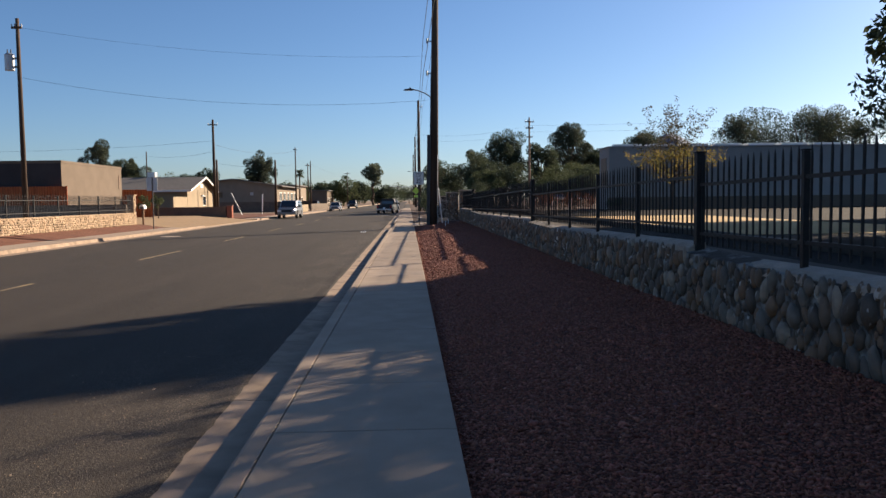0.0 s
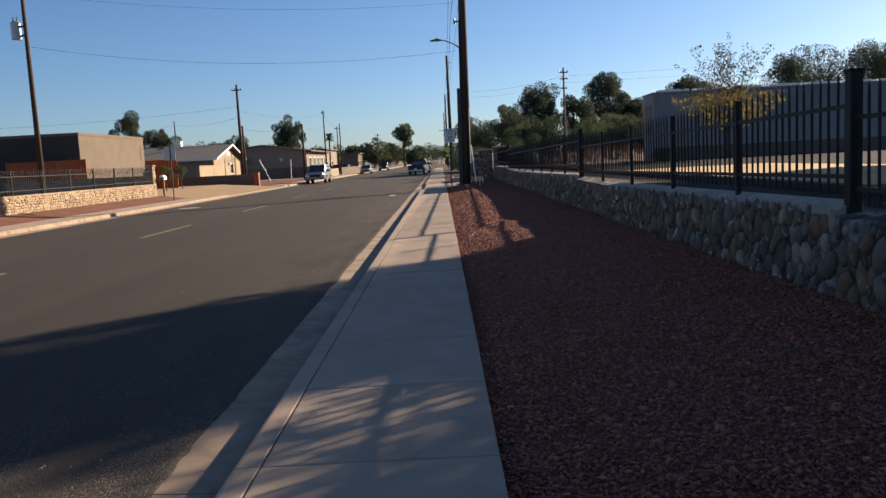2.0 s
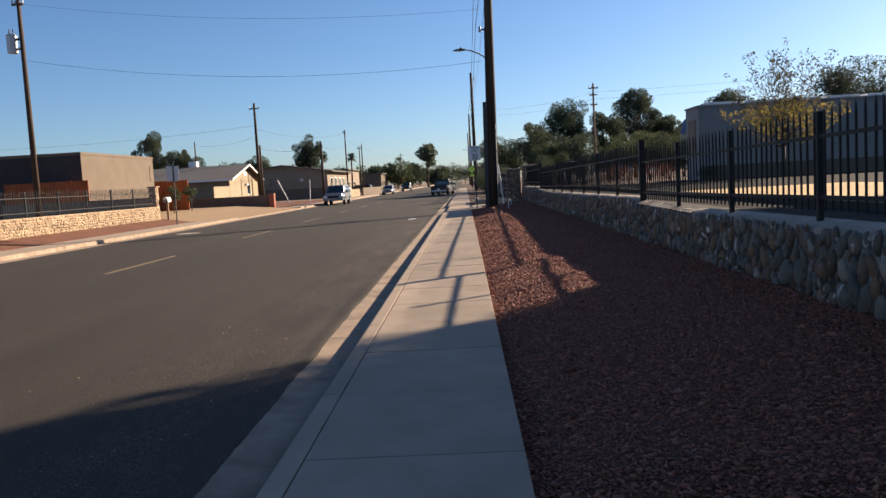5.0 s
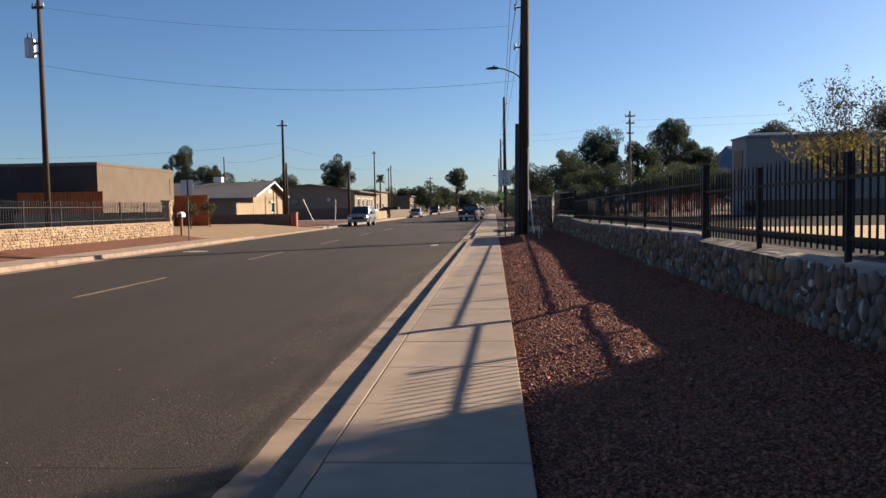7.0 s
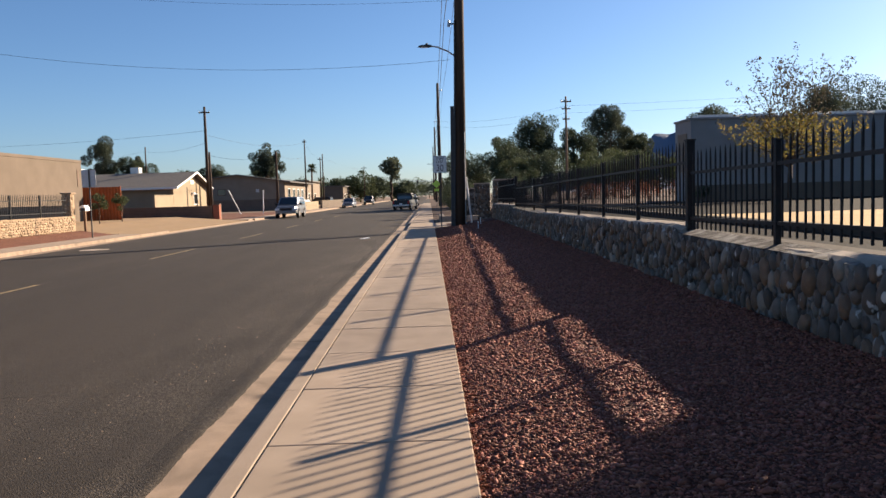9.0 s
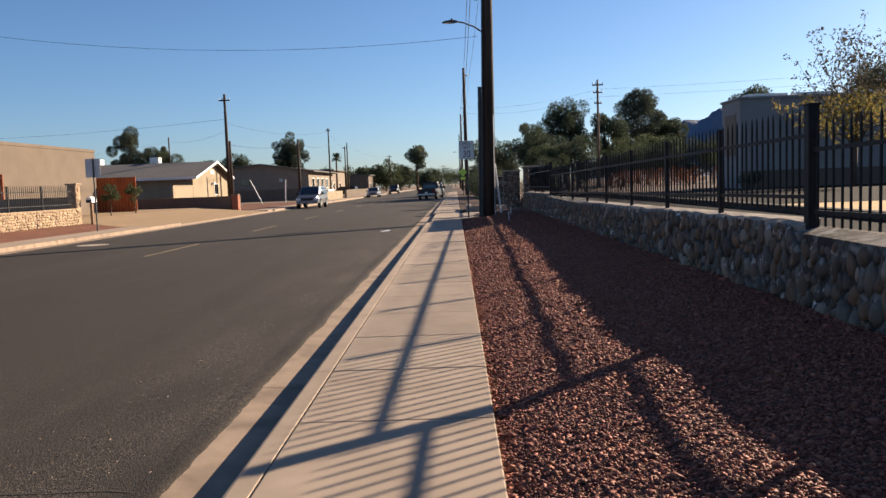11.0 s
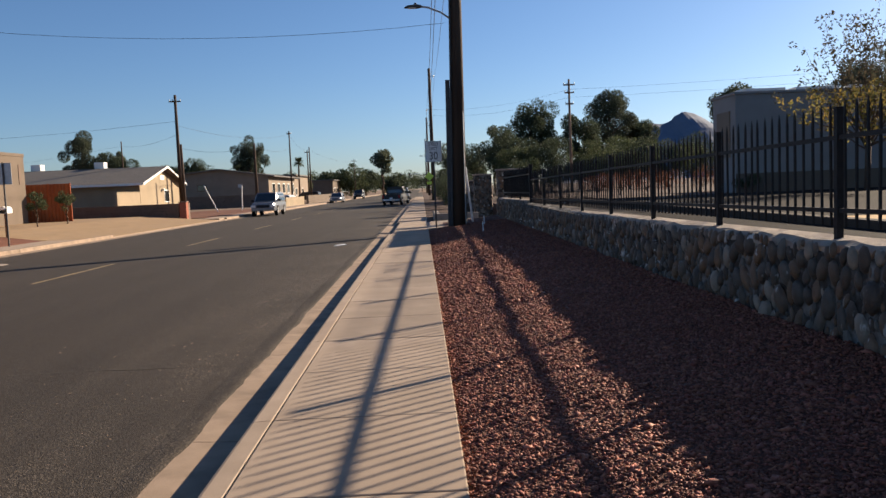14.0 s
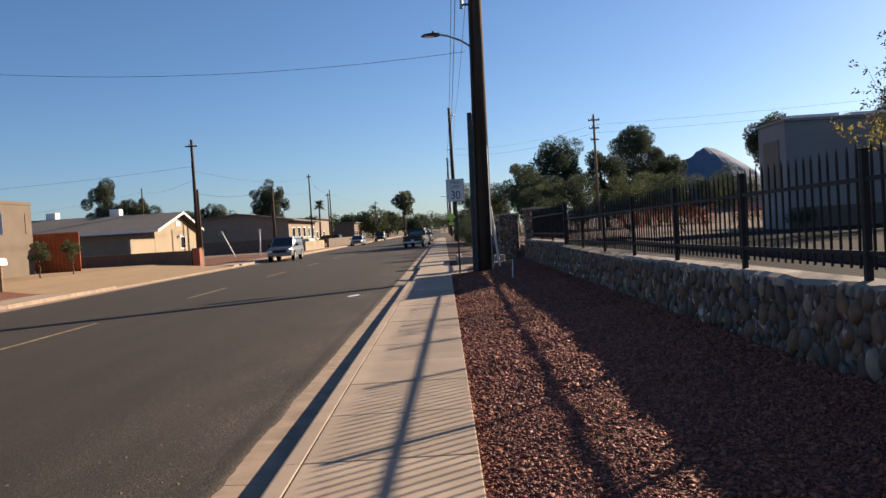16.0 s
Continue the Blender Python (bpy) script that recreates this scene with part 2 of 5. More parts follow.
M["dark_steel"] = material("dark_steel", (0.05, 0.05, 0.052), (0.09, 0.085, 0.08), 12, 0.6, 0.1, 60, metal=0.3)
M["wire"] = material("wire", (0.03, 0.03, 0.03), (0.05, 0.05, 0.05), 5, 0.7, 0)
M["sign_white"] = material("sign_white", (0.74, 0.74, 0.72), (0.80, 0.80, 0.78), 8, 0.5, 0.02)
M["sign_black"] = material("sign_black", (0.015, 0.015, 0.015), (0.022, 0.022, 0.022), 8, 0.5, 0.02)
M["sign_yellow"] = material("sign_lime", (0.55, 0.75, 0.08), (0.62, 0.80, 0.12), 8, 0.5, 0.02)
M["stucco_tan"] = material("stucco_tan", (0.122, 0.097, 0.072), (0.146, 0.115, 0.087), 1.0, 0.95, 0.3, 50, (0.104, 0.083, 0.062), 0.4, 0.4, grain=0.06)
M["stucco_cream"] = material("stucco_cream", (0.247, 0.200, 0.134), (0.282, 0.231, 0.156), 1.0, 0.95, 0.3, 50, (0.357, 0.276, 0.183), 0.4, 0.4)
M["stucco_grey"] = material("stucco_grey", (0.195, 0.158, 0.121), (0.234, 0.191, 0.146), 1.0, 0.95, 0.3, 50, (0.195, 0.158, 0.121), 0.3, 0.5)
M["white_block"] = material("white_block", (0.2473, 0.2376, 0.2331), (0.2816, 0.2702, 0.2619), 1.5, 0.9, 0.2, 40, (0.2130, 0.2042, 0.1980), 0.4, 0.5)
# shade of the tan building's front wall, put into a darker colour
M["shaded_front"] = material("shaded_front_paint", (0.039, 0.035, 0.035), (0.053, 0.046, 0.047), 1.2, 0.9, 0.3, 50, (0.031, 0.027, 0.028), 0.4, 0.5)
# near-black colour for the sheets added behind the last fence run
M["screen"] = material("fence_gap_dark", (0.008, 0.008, 0.009), (0.013, 0.013, 0.014), 60, 0.8, 0.3, 250)
M["white_paint"] = material("white_paint", (0.684, 0.675, 0.634), (0.738, 0.729, 0.686), 4, 0.6, 0.05)
M["rust"] = material("rust_sheet", (0.279, 0.073, 0.021), (0.365, 0.115, 0.037), 2.5, 0.8, 0.3, 30, (0.185, 0.048, 0.018), 0.8, 0.6, grain=0.15)
M["shingle"] = material("shingle", (0.098, 0.091, 0.085), (0.136, 0.128, 0.119), 4, 0.9, 0.6, 20, (0.101, 0.094, 0.085), 0.6, 0.5, stretch=(1, 1, 3), bdist=0.02)
M["brown_block"] = material("brown_block", (0.1346, 0.0998, 0.0756), (0.1742, 0.1287, 0.0969), 3, 0.95, 0.4, 30, (0.1066, 0.0764, 0.0603), 0.6, 0.5, vary=0.1)
M["brick_red"] = material("brick_red", (0.234, 0.083, 0.050), (0.296, 0.112, 0.071), 9, 0.9, 0.4, 40)
M["bark"] = material("bark", (0.078, 0.053, 0.035), (0.125, 0.086, 0.060), 9, 0.95, 0.8, 30, stretch=(1, 1, 0.3), bdist=0.02)
M["leaf_dark"] = leafy("leaf_dark", (0.037, 0.050, 0.030), (0.083, 0.098, 0.055), 0.3)
M["leaf_pine"] = leafy("leaf_pine", (0.040, 0.053, 0.035), (0.088, 0.100, 0.065), 0.3)
M["leaf_rust"] = leafy("leaf_rust", (0.17, 0.06, 0.028), (0.1, 0.055, 0.032), 0.4)
M["leaf_grey"] = leafy("leaf_grey", (0.075, 0.088, 0.055), (0.150, 0.163, 0.106), 0.35)
M["leaf_green"] = leafy("leaf_green", (0.048, 0.065, 0.030), (0.098, 0.110, 0.053), 0.3)
M["leaf_gold"] = leafy("leaf_gold", (0.26, 0.185, 0.045), (0.15, 0.15, 0.05), 0.45)
M["leaf_olive"] = leafy("leaf_olive", (0.072, 0.072, 0.046), (0.1, 0.08, 0.052), 0.3)
# the hill's rock, with distance haze painted in as blue
M["rock"] = material("hazed_hill_rock", (0.1035, 0.1312, 0.1848), (0.1331, 0.1627, 0.2240), 0.02, 0.95, 0.6, 0.05, (0.0887, 0.1050, 0.1456), 0.006, 0.5, bdist=3)
M["tyre"] = material("tyre", (0.015, 0.015, 0.015), (0.025, 0.025, 0.025), 20, 0.9, 0.1)
M["rim"] = material("rim", (0.40, 0.40, 0.41), (0.50, 0.50, 0.51), 8, 0.35, 0, metal=0.8)
M["car_white"] = material("car_white", (0.70, 0.70, 0.69), (0.75, 0.75, 0.74), 2, 0.25, 0, spec=0.6)
M["car_silver"] = material("car_silver", (0.1800, 0.1850, 0.1976), (0.2100, 0.2150, 0.2288), 2, 0.3, 0, metal=0.5)
M["car_dark"] = material("car_dark", (0.014, 0.017, 0.020), (0.022, 0.025, 0.029), 2, 0.4, 0, spec=0.35)
M["black_trim"] = material("black_trim", (0.012, 0.012, 0.012), (0.02, 0.02, 0.02), 8, 0.6, 0.05)
M["tail"] = material("tail_lamp", (0.30, 0.02, 0.02), (0.38, 0.03, 0.03), 8, 0.25, 0)
M["lamp_glass"] = material("lamp_glass", (0.70, 0.70, 0.68), (0.78, 0.78, 0.76), 8, 0.15, 0, spec=0.7)
glass = bpy.data.materials.new("tinted_glass")
glass.use_nodes = True
gb = glass.node_tree.nodes["Principled BSDF"]
gb.inputs["Base Color"].default_value = (0.02, 0.025, 0.03, 1)
gb.inputs["Roughness"].default_value = 0.05
gb.inputs["Specular IOR Level"].default_value = 0.8
M["glass"] = glass


# ---- building helpers ----
def box(bm, x0, x1, y0, y1, z0, z1, bevel=0.0, turn=None):
    r = bmesh.ops.create_cube(bm, size=1.0)
    vs = r["verts"]
    for v in vs:
        v.co = Vector(((x0 + x1) / 2 + v.co.x * (x1 - x0), (y0 + y1) / 2 + v.co.y * (y1 - y0), (z0 + z1) / 2 + v.co.z * (z1 - z0)))
        if turn:
            v.co = turn @ v.co
    if bevel:
        es = {e for v in vs for e in v.link_edges}
        bmesh.ops.bevel(bm, geom=list(es), offset=bevel, segments=2, affect="EDGES", profile=0.5)
    return bm


def boxes(*specs, bevel=0.0):
    bm = bmesh.new()
    for s in specs:
        box(bm, *s, bevel=bevel)
    return bm


def tube(bm, a, b, r0, r1=None, seg=10, caps=True):
    a, b = Vector(a), Vector(b)
    r1 = r0 if r1 is None else r1
    q = (b - a).to_track_quat("Z", "Y").to_matrix().to_4x4()
    bmesh.ops.create_cone(bm, cap_ends=caps, segments=seg, radius1=r0, radius2=r1, depth=(b - a).length,
                          matrix=Matrix.Translation((a + b) / 2) @ q)
    return bm


def tubes(*specs, seg=10):
    bm = bmesh.new()
    for s in specs:
        tube(bm, *s, seg=seg)
    return bm


def prism(outline, depth, axis="y", at=0.0):
    """An outline of (u, v) pushed along an axis from at to at + depth."""
    bm = bmesh.new()

    def place(u, v, d):
        return {"y": (u, d, v), "x": (d, u, v), "z": (u, v, d)}[axis]
    a = [bm.verts.new(place(u, v, at)) for u, v in outline]
    b = [bm.verts.new(place(u, v, at + depth)) for u, v in outline]
    bm.faces.new(a)
    bm.faces.new(b[::-1])
    for i in range(len(a)):
        j = (i + 1) % len(a)
        bm.faces.new((a[j], a[i], b[i], b[j]))
    bmesh.ops.recalc_face_normals(bm, faces=bm.faces[:])
    return bm


def to_mesh(name, bm, mat_, smooth=False):
    me = bpy.data.meshes.new(name)
    bm.to_mesh(me)
    bm.free()
    if mat_:
        me.materials.append(mat_)
    if smooth:
        for p in me.polygons:
            p.use_smooth = True
    return me


def part(name, bm, mat_, parent=None, label="", smooth=False, m=None):
    ob = new(name, to_mesh(name, bm, mat_, smooth))
    if parent:
        ob.parent = parent
    if m is not None:
        ob.matrix_basis = m
    return tagged(ob, label)


def piece(name, me, parent, m):
    ob = new(name, me)
    ob.parent = parent
    ob.matrix_basis = m
    return ob


def empty(name, m=None, label="", category="", group="", kind=""):
    ob = new(name)
    if m is not None:
        ob.matrix_basis = m
    return tagged(ob, label, category, group, kind)


def raw(name, verts, faces, mat_, smooth=False):
    me = bpy.data.meshes.new(name)
    me.from_pydata(verts, [], faces)
    me.materials.append(mat_)
    if smooth:
        me.polygons.foreach_set("use_smooth", [True] * len(me.polygons))
    me.update()
    return me


def curve_wire(name, pts, r, mat_, parent=None, sag=0.0, n=14):
    """A hanging wire between points, as a thin tube mesh."""
    line = []
    for (a, b) in zip(pts, pts[1:]):
        a, b = Vector(a), Vector(b)
        for i in range(n + (b is pts[-1])):
            f = i / n
            line.append(a.lerp(b, f) - Vector((0, 0, sag * 4 * f * (1 - f))))
    line.append(Vector(pts[-1]))
    vs, fs = [], []
    for i, p in enumerate(line):
        d = (line[min(i + 1, len(line) - 1)] - line[max(i - 1, 0)]).normalized()
        s = d.cross(Vector((0, 0, 1)))
        s = s.normalized() if s.length > 1e-4 else Vector((1, 0, 0))
        u = s.cross(d)
        for k in range(4):
            an = math.pi / 2 * k
            vs.append(p + (s * math.cos(an) + u * math.sin(an)) * r)
        if i:
            o = 4 * i
            for k in range(4):
                fs.append((o - 4 + k, o - 4 + (k + 1) % 4, o + (k + 1) % 4, o + k))
    ob = new(name, raw(name, vs, fs, mat_))
    if parent:
        ob.parent = parent
    return ob


# ---- ground, road, pavement ----
def grade(x):
    """Height of the gravel bed between the pavement and the wall."""
    u = max(0.0, min(1.0, x / 2.85))
    return -0.055 + 0.305 * (u ** 0.82)


def wall_top(y):
    """Top of the cobble wall: long runs that fall a little, with a step up at each break."""
    if y < 4.78:
        return 0.90 - (y - 4.78) * 0.0095
    if y < 17.0:
        return 1.00 - (y - 4.78) * 0.0105
    if y < 36.6:
        return 1.01 - (y - 17.0) * 0.0085
    return 1.02 - (y - 36.6) * 0.004


WALL_X0, WALL_X1 = 2.88, 3.15     # faces of the wall's core
WALL_Y0, WALL_Y1 = -9.0, 45.6
LOT_Z = 0.84

ground = tagged(part("ground", boxes((-3000, 3000, -800, 5000, -0.6, -0.22)), M["desert"]), "tan desert soil reaching to the horizon", "ground", kind="structure")
road = tagged(part("road", boxes((-13.35, -1.80, -60, 900, -0.5, -0.125)), M["asphalt"]), "grey-brown asphalt street with faded yellow dashes", "road", kind="structure")
# side strips along the far kerb and the plots behind it
left_lot = tagged(part("ground_left_plots", boxes((-90, -15.4, -60, 600, -0.5, 0.0)), M["desert"]), "sandy ground of the plots across the street", "ground", kind="structure")

# cracks and tar seams across the street, and one cast shadow painted as a strip
def dark_strip(y, x0, x1, w, wob, seed):
    rnd = random.Random(seed)
    vs, fs = [], []
    n = int((x1 - x0) / 0.15)
    off = 0.0
    for i in range(n + 1):
        x = x0 + (x1 - x0) * i / n
        off = off * 0.9 + rnd.uniform(-wob, wob)
        ww = w * rnd.uniform(0.5, 1.3)
        vs += [(x, y + off - ww, -0.1215), (x, y + off + ww, -0.1215)]
        if i:
            fs.append((2 * i - 2, 2 * i, 2 * i + 1, 2 * i - 1))
    ob = new("road_crack", raw("road_crack", vs, fs, M["dark_joint"]))
    ob.parent = road
    return ob


# the strip at y 20.88 is the painted shadow
for k, (yy, xa, xb, w) in enumerate(((9.4, -6.2, -1.9, 0.007), (20.88, -13.2, -1.86, 0.012), (13.72, -9.5, -1.95, 0.006), (26.5, -13.2, -2.6, 0.011), (31.0, -8.0, -2.0, 0.008), (13.2, -7.5, -4.5, 0.006))):
    dark_strip(yy, xa, xb, w, 0.03, 20 + k)

# grit by the gutter, a pale patch and a scrap of paper
def grit():
    rnd = random.Random(77)
    vs, fs = [], []
    for _ in range(1500):
        y = rnd.uniform(-1, 30)
        x = -1.86 - abs(rnd.gauss(0, 0.9)) - (0.25 if rnd.random() < 0.5 else 0)
        s = rnd.uniform(0.003, 0.008) if rnd.random() < 0.95 else rnd.uniform(0.009, 0.015)
        an = rnd.uniform(0, 3.14)
        ca, sa, o = math.cos(an) * s, math.sin(an) * s, len(vs)
        vs += [(x + ca * 1.5, y + sa * 1.5, -0.126), (x - sa, y + ca, -0.126), (x - ca * 1.5, y - sa * 1.5, -0.126), (x + sa, y - ca, -0.126), (x, y, -0.124 + s * 0.6)]
        fs += [(o, o + 1, o + 4), (o + 1, o + 2, o + 4), (o + 2, o + 3, o + 4), (o + 3, o, o + 4)]
    ob = new("road_grit", raw("road_grit", vs, fs, M["gutter"]))
    tagged(ob, "pale grit strewn beside the gutter", "grit", kind="stuff")


grit()
cover = part("patch", tubes(((0, 0, 0), (0, 0, 0.006), 0.5), seg=24), M["coping"], road, m=pose(-12.1, 34.95, -0.1255))
scrap = tagged(part("paper_scrap", boxes((-0.16, 0.16, -0.10, 0.10, 0.0, 0.02), bevel=0.008), M["sign_white"], m=pose(-2.7, 37.0, -0.125, 3, -4, 25)), "white scrap of paper lying on the street", "litter")

# the asphalt's ragged lip over the gutter
def road_lip():
    vs, fs = [], []
    n = 900
    for i in range(n + 1):
        y = -8 + 58.0 * i / n
        w = 0.030 * noise.noise((0.0, y * 1.1, 3.0)) + 0.016 * noise.noise((0.0, y * 6.0, 8.0)) + 0.007 * noise.noise((0.0, y * 21.0, 1.0))
        vs += [(-1.99, y, -0.1245), (-1.86 + w, y, -0.112), (-1.795 + w, y, -0.110), (-1.778 + w, y, -0.120)]
        if i:
            o = 4 * i
            for k in range(3):
                fs.append((o - 4 + k, o - 3 + k, o + 1 + k, o + k))
    ob = new("road_lip", raw("road_lip", vs, fs, M["asphalt"], True))
    ob.parent = road


road_lip()

# yellow dashes
dash_mesh = raw("dash", [(-0.045, -2.1, 0), (0.045, -2.1, 0), (0.045, 2.1, 0), (-0.045, 2.1, 0)], [(0, 1, 2, 3)], M["yellow"])
for k in range(-2, 24):
    piece("dash", dash_mesh, road, pose(-8.2, 21.0 + 10.6 * k, -0.1205))

# the walk: slabs with tooled joints, the kerb and its gutter
sidewalk = empty("sidewalk", None, "pale concrete pavement slabs with tooled joints", "pavement", kind="structure")
SLAB = 1.352
slab_bm = boxes((-1.2205, 0.0, 0.005, SLAB - 0.005, -0.12, 0.0), bevel=0.009)
slab_me = to_mesh("slab", slab_bm, M["concrete"])
part("slab_bed", boxes((-1.22, -0.004, -12, 300, -0.4, -0.030)), M["dark_joint"], sidewalk)
kerb = empty("kerb", None, "worn concrete kerb and gutter along the street", "kerb", kind="structure")
KL = 2.704
kerb_prof = [(-1.230, -0.2), (-1.230, -0.005), (-1.235, 0.0), (-1.345, -0.003), (-1.362, -0.008), (-1.374, -0.022), (-1.398, -0.132), (-1.398, -0.2)]
gut_prof = [(-1.400, -0.3), (-1.400, -0.132), (-1.80, -0.116), (-1.80, -0.3)]
kerb_me = to_mesh("kerb_stone", prism(kerb_prof, KL - 0.008, "y", 0.006), M["concrete"])
gut_me = to_mesh("gutter_pan", prism(gut_prof, KL - 0.008, "y", 0.004), M["gutter"])
part("kerb_bed", boxes((-1.80, -1.222, -12, 300, -0.5, -0.165)), M["dark_joint"], kerb)
for k in range(-4, 110):
    y = 2.33 + SLAB * k
    if y < 150:
        piece("slab", slab_me, sidewalk, pose(0, y, random.uniform(-0.003, 0.003), random.uniform(-0.08, 0.08), random.uniform(-0.1, 0.1)))
for k in range(-3, 54):
    y = 2.33 + KL * k
    low = 0.105 if 39.4 < y + KL / 2 < 47.5 else 0.0
    piece("kerb_stone", kerb_me, kerb, pose(0, y, -low))
    piece("gutter_pan", gut_me, kerb, pose(0, y, random.uniform(-0.002, 0.002)))
# the drive that crosses the walk towards the gate
drive_gate = tagged(part("driveway", prism([(-0.004, 0.006), (6.5, 0.25), (6.5, -0.2), (-0.004, -0.2)], 5.6, "y", 42.2), M["concrete"]), "pale concrete driveway beside the stone gate pier", "driveway", kind="structure")

# far kerb, its walk and drive
far_kerb = empty("far_kerb", None, "sunlit concrete kerb across the street", "kerb", kind="structure")
fk = [(-13.95, -0.3), (-13.95, 0.02), (-13.80, 0.02), (-13.77, -0.115), (-13.36, -0.122), (-13.36, -0.3)]
for k in range(60):
    y = -8 + k * 4.0
    cut = 46.0 < y + 2 < 66.5
    prof = [(a, (min(b, -0.075) if cut else b)) for a, b in fk]
    part("kerb_stone", prism(prof, 3.98, "y", y), M["gutter"], far_kerb)
far_walk = tagged(part("far_pavement", boxes((-15.42, -13.96, -30, 45.0, -0.3, 0.015), (-15.42, -13.96, 66.6, 400, -0.3, 0.015)), M["concrete"]), "sunlit concrete pavement across the street", "pavement", kind="structure")
far_drive = tagged(part("far_driveway", prism([(-13.955, -0.06), (-15.4, 0.03), (-19.0, 0.38), (-31, 0.42), (-31, -0.3), (-13.955, -0.3)], 21.5, "y", 45.05), M["drive"]), "sandy concrete forecourt between the walls", "driveway", kind="structure")
far_bed = tagged(part("far_gravel_bed", prism([(-15.43, 0.02), (-15.43, -0.2), (-17.0, -0.2), (-17.0, 0.25)], 75.0, "y", -30), M["red_dirt"]), "red gravel strip before the cream stone wall", "gravel", kind="structure")
far_yard = tagged(part("far_yard", boxes((-60, -17.25, -30, 45.0, -0.2, 0.42)), M["desert"]), "bare sandy yard behind the cream wall", "ground", kind="structure")
far_bed2 = tagged(part("far_red_bed", boxes((-24, -15.43, 69.5, 98, -0.2, 0.03)), M["red_dirt"]), "reddish bare plot beside the parked car", "gravel", kind="structure")

# the gravel bed: a sloping sheet and its stones
def bed():
    nx, ys = 14, [(-9 + 0.35 * i) for i in range(158)]
    vs, fs = [], []
    for y in ys:
        for i in range(nx + 1):
            x = 0.004 + 2.93 * i / nx
            vs.append((x, y, grade(x) + 0.02 * noise.noise((x * 1.3, y * 1.3, 0.0))))
    for j in range(len(ys) - 1):
        for i in range(nx):
            a = j * (nx + 1) + i
            fs.append((a, a + 1, a + nx + 2, a + nx + 1))
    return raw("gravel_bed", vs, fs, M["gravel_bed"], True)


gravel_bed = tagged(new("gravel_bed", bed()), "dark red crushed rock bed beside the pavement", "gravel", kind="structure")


def stones():
    """Crushed red rock, smaller and sparser with distance along the walk."""
    rng = np.random.default_rng(5)
    base = np.array([(-1, 0, 0), (0, -1, 0), (1, 0, 0), (0, 1, 0), (0, 0, -1), (0.2, 0.1, 1)], float) * 0.62
    tris = np.array([(0, 1, 5), (1, 2, 5), (2, 3, 5), (3, 0, 5), (1, 0, 4), (2, 1, 4), (3, 2, 4), (0, 3, 4)])
    V, F, n0 = [], [], 0
    for y0, y1, per in ((-1.2, 22.5, 3500), (22.5, 28, 2000), (28, 34, 900), (34, 42, 450)):
        n = int(2.85 * (y1 - y0) * per)
        x, y = rng.uniform(0.0, 2.86, n), rng.uniform(y0, y1, n)
        s = rng.lognormal(math.log(0.0138 if y0 < 20 else 0.019), 0.38, n).clip(0.009, 0.055)
        dims = s[:, None] * rng.uniform(0.6, 1.4, (n, 3)) * np.array([1.35, 1.0, 0.62])
        a, b = rng.uniform(0, 6.28, n), rng.normal(0, 0.45, n)
        p = (base[None] + rng.uniform(-0.24, 0.24, (n, 6, 3))) * dims[:, None, :]
        ca, sa, cb, sb = np.cos(a)[:, None], np.sin(a)[:, None], np.cos(b)[:, None], np.sin(b)[:, None]
        px, py, pz = p[:, :, 0], p[:, :, 1], p[:, :, 2]
        py, pz = py * cb - pz * sb, py * sb + pz * cb
        px, py = px * ca - py * sa, px * sa + py * ca
        zz = np.array([grade(u) + 0.02 * noise.noise((u * 1.3, v * 1.3, 0.0)) for u, v in zip(x.tolist(), y.tolist())]) + 0.002 + rng.uniform(-0.3, 0.5, n) * s * 0.45
        p = np.stack([px + x[:, None], py + y[:, None], pz + zz[:, None]], 2)
        V.append(p.reshape(-1, 3))
        F.append((tris[None] + (n0 + 6 * np.arange(n))[:, None, None]).reshape(-1, 3))
        n0 += 6 * n
    V, F = np.concatenate(V), np.concatenate(F)
    me = bpy.data.meshes.new("gravel_stones")
    me.vertices.add(len(V))
    me.vertices.foreach_set("co", V.ravel())
    me.loops.add(F.size)
    me.loops.foreach_set("vertex_index", F.ravel().astype(np.int32))
    me.polygons.add(len(F))
    me.polygons.foreach_set("loop_start", np.arange(0, F.size, 3, dtype=np.int32))
    me.materials.append(M["gravel"])
    me.update(calc_edges=True)
    return me


tagged(new("gravel_stones", stones()), "loose dark red crushed rock beside the pavement", "gravel", kind="stuff")

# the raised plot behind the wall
lot = tagged(part("ground_raised_plot", boxes((WALL_X1 + 0.01, 400, -60, 41.6, -0.5, LOT_Z)), M["shaded_asphalt"]), "asphalt yard level with the wall top, coloured as in shade", "ground", kind="structure")
lot_far = tagged(part("ground_far_plot", boxes((WALL_X1 + 0.4, 400, 47.9, 500, -0.5, 0.55), (7.0, 400, 41.61, 47.89, -0.5, 0.80)), M["shaded_dirt"]), "reddish ground beyond the yard", "ground", kind="structure")
tan_patch = tagged(part("tan_dirt_patch", boxes((5.3, 10.5, 9.5, 24.5, LOT_Z - 0.05, LOT_Z + 0.006)), M["tan_dirt"]), "strip of dry tan grass and dirt in the yard", "ground", kind="structure")
yard_walk = tagged(part("yard_walk", boxes((WALL_X1 + 0.012, 3.72, -40, 41.4, LOT_Z - 0.05, LOT_Z + 0.02)), M["shaded_concrete"]), "concrete strip behind the fence, coloured dark as in shade", "pavement", kind="structure")
kerb_lot = tagged(part("yard_kerb", boxes((4.75, 4.95, -20, 41, LOT_Z - 0.05, LOT_Z + 0.10), bevel=0.01), M["shaded_concrete"]), "low concrete kerb in the yard", "kerb", kind="structure")


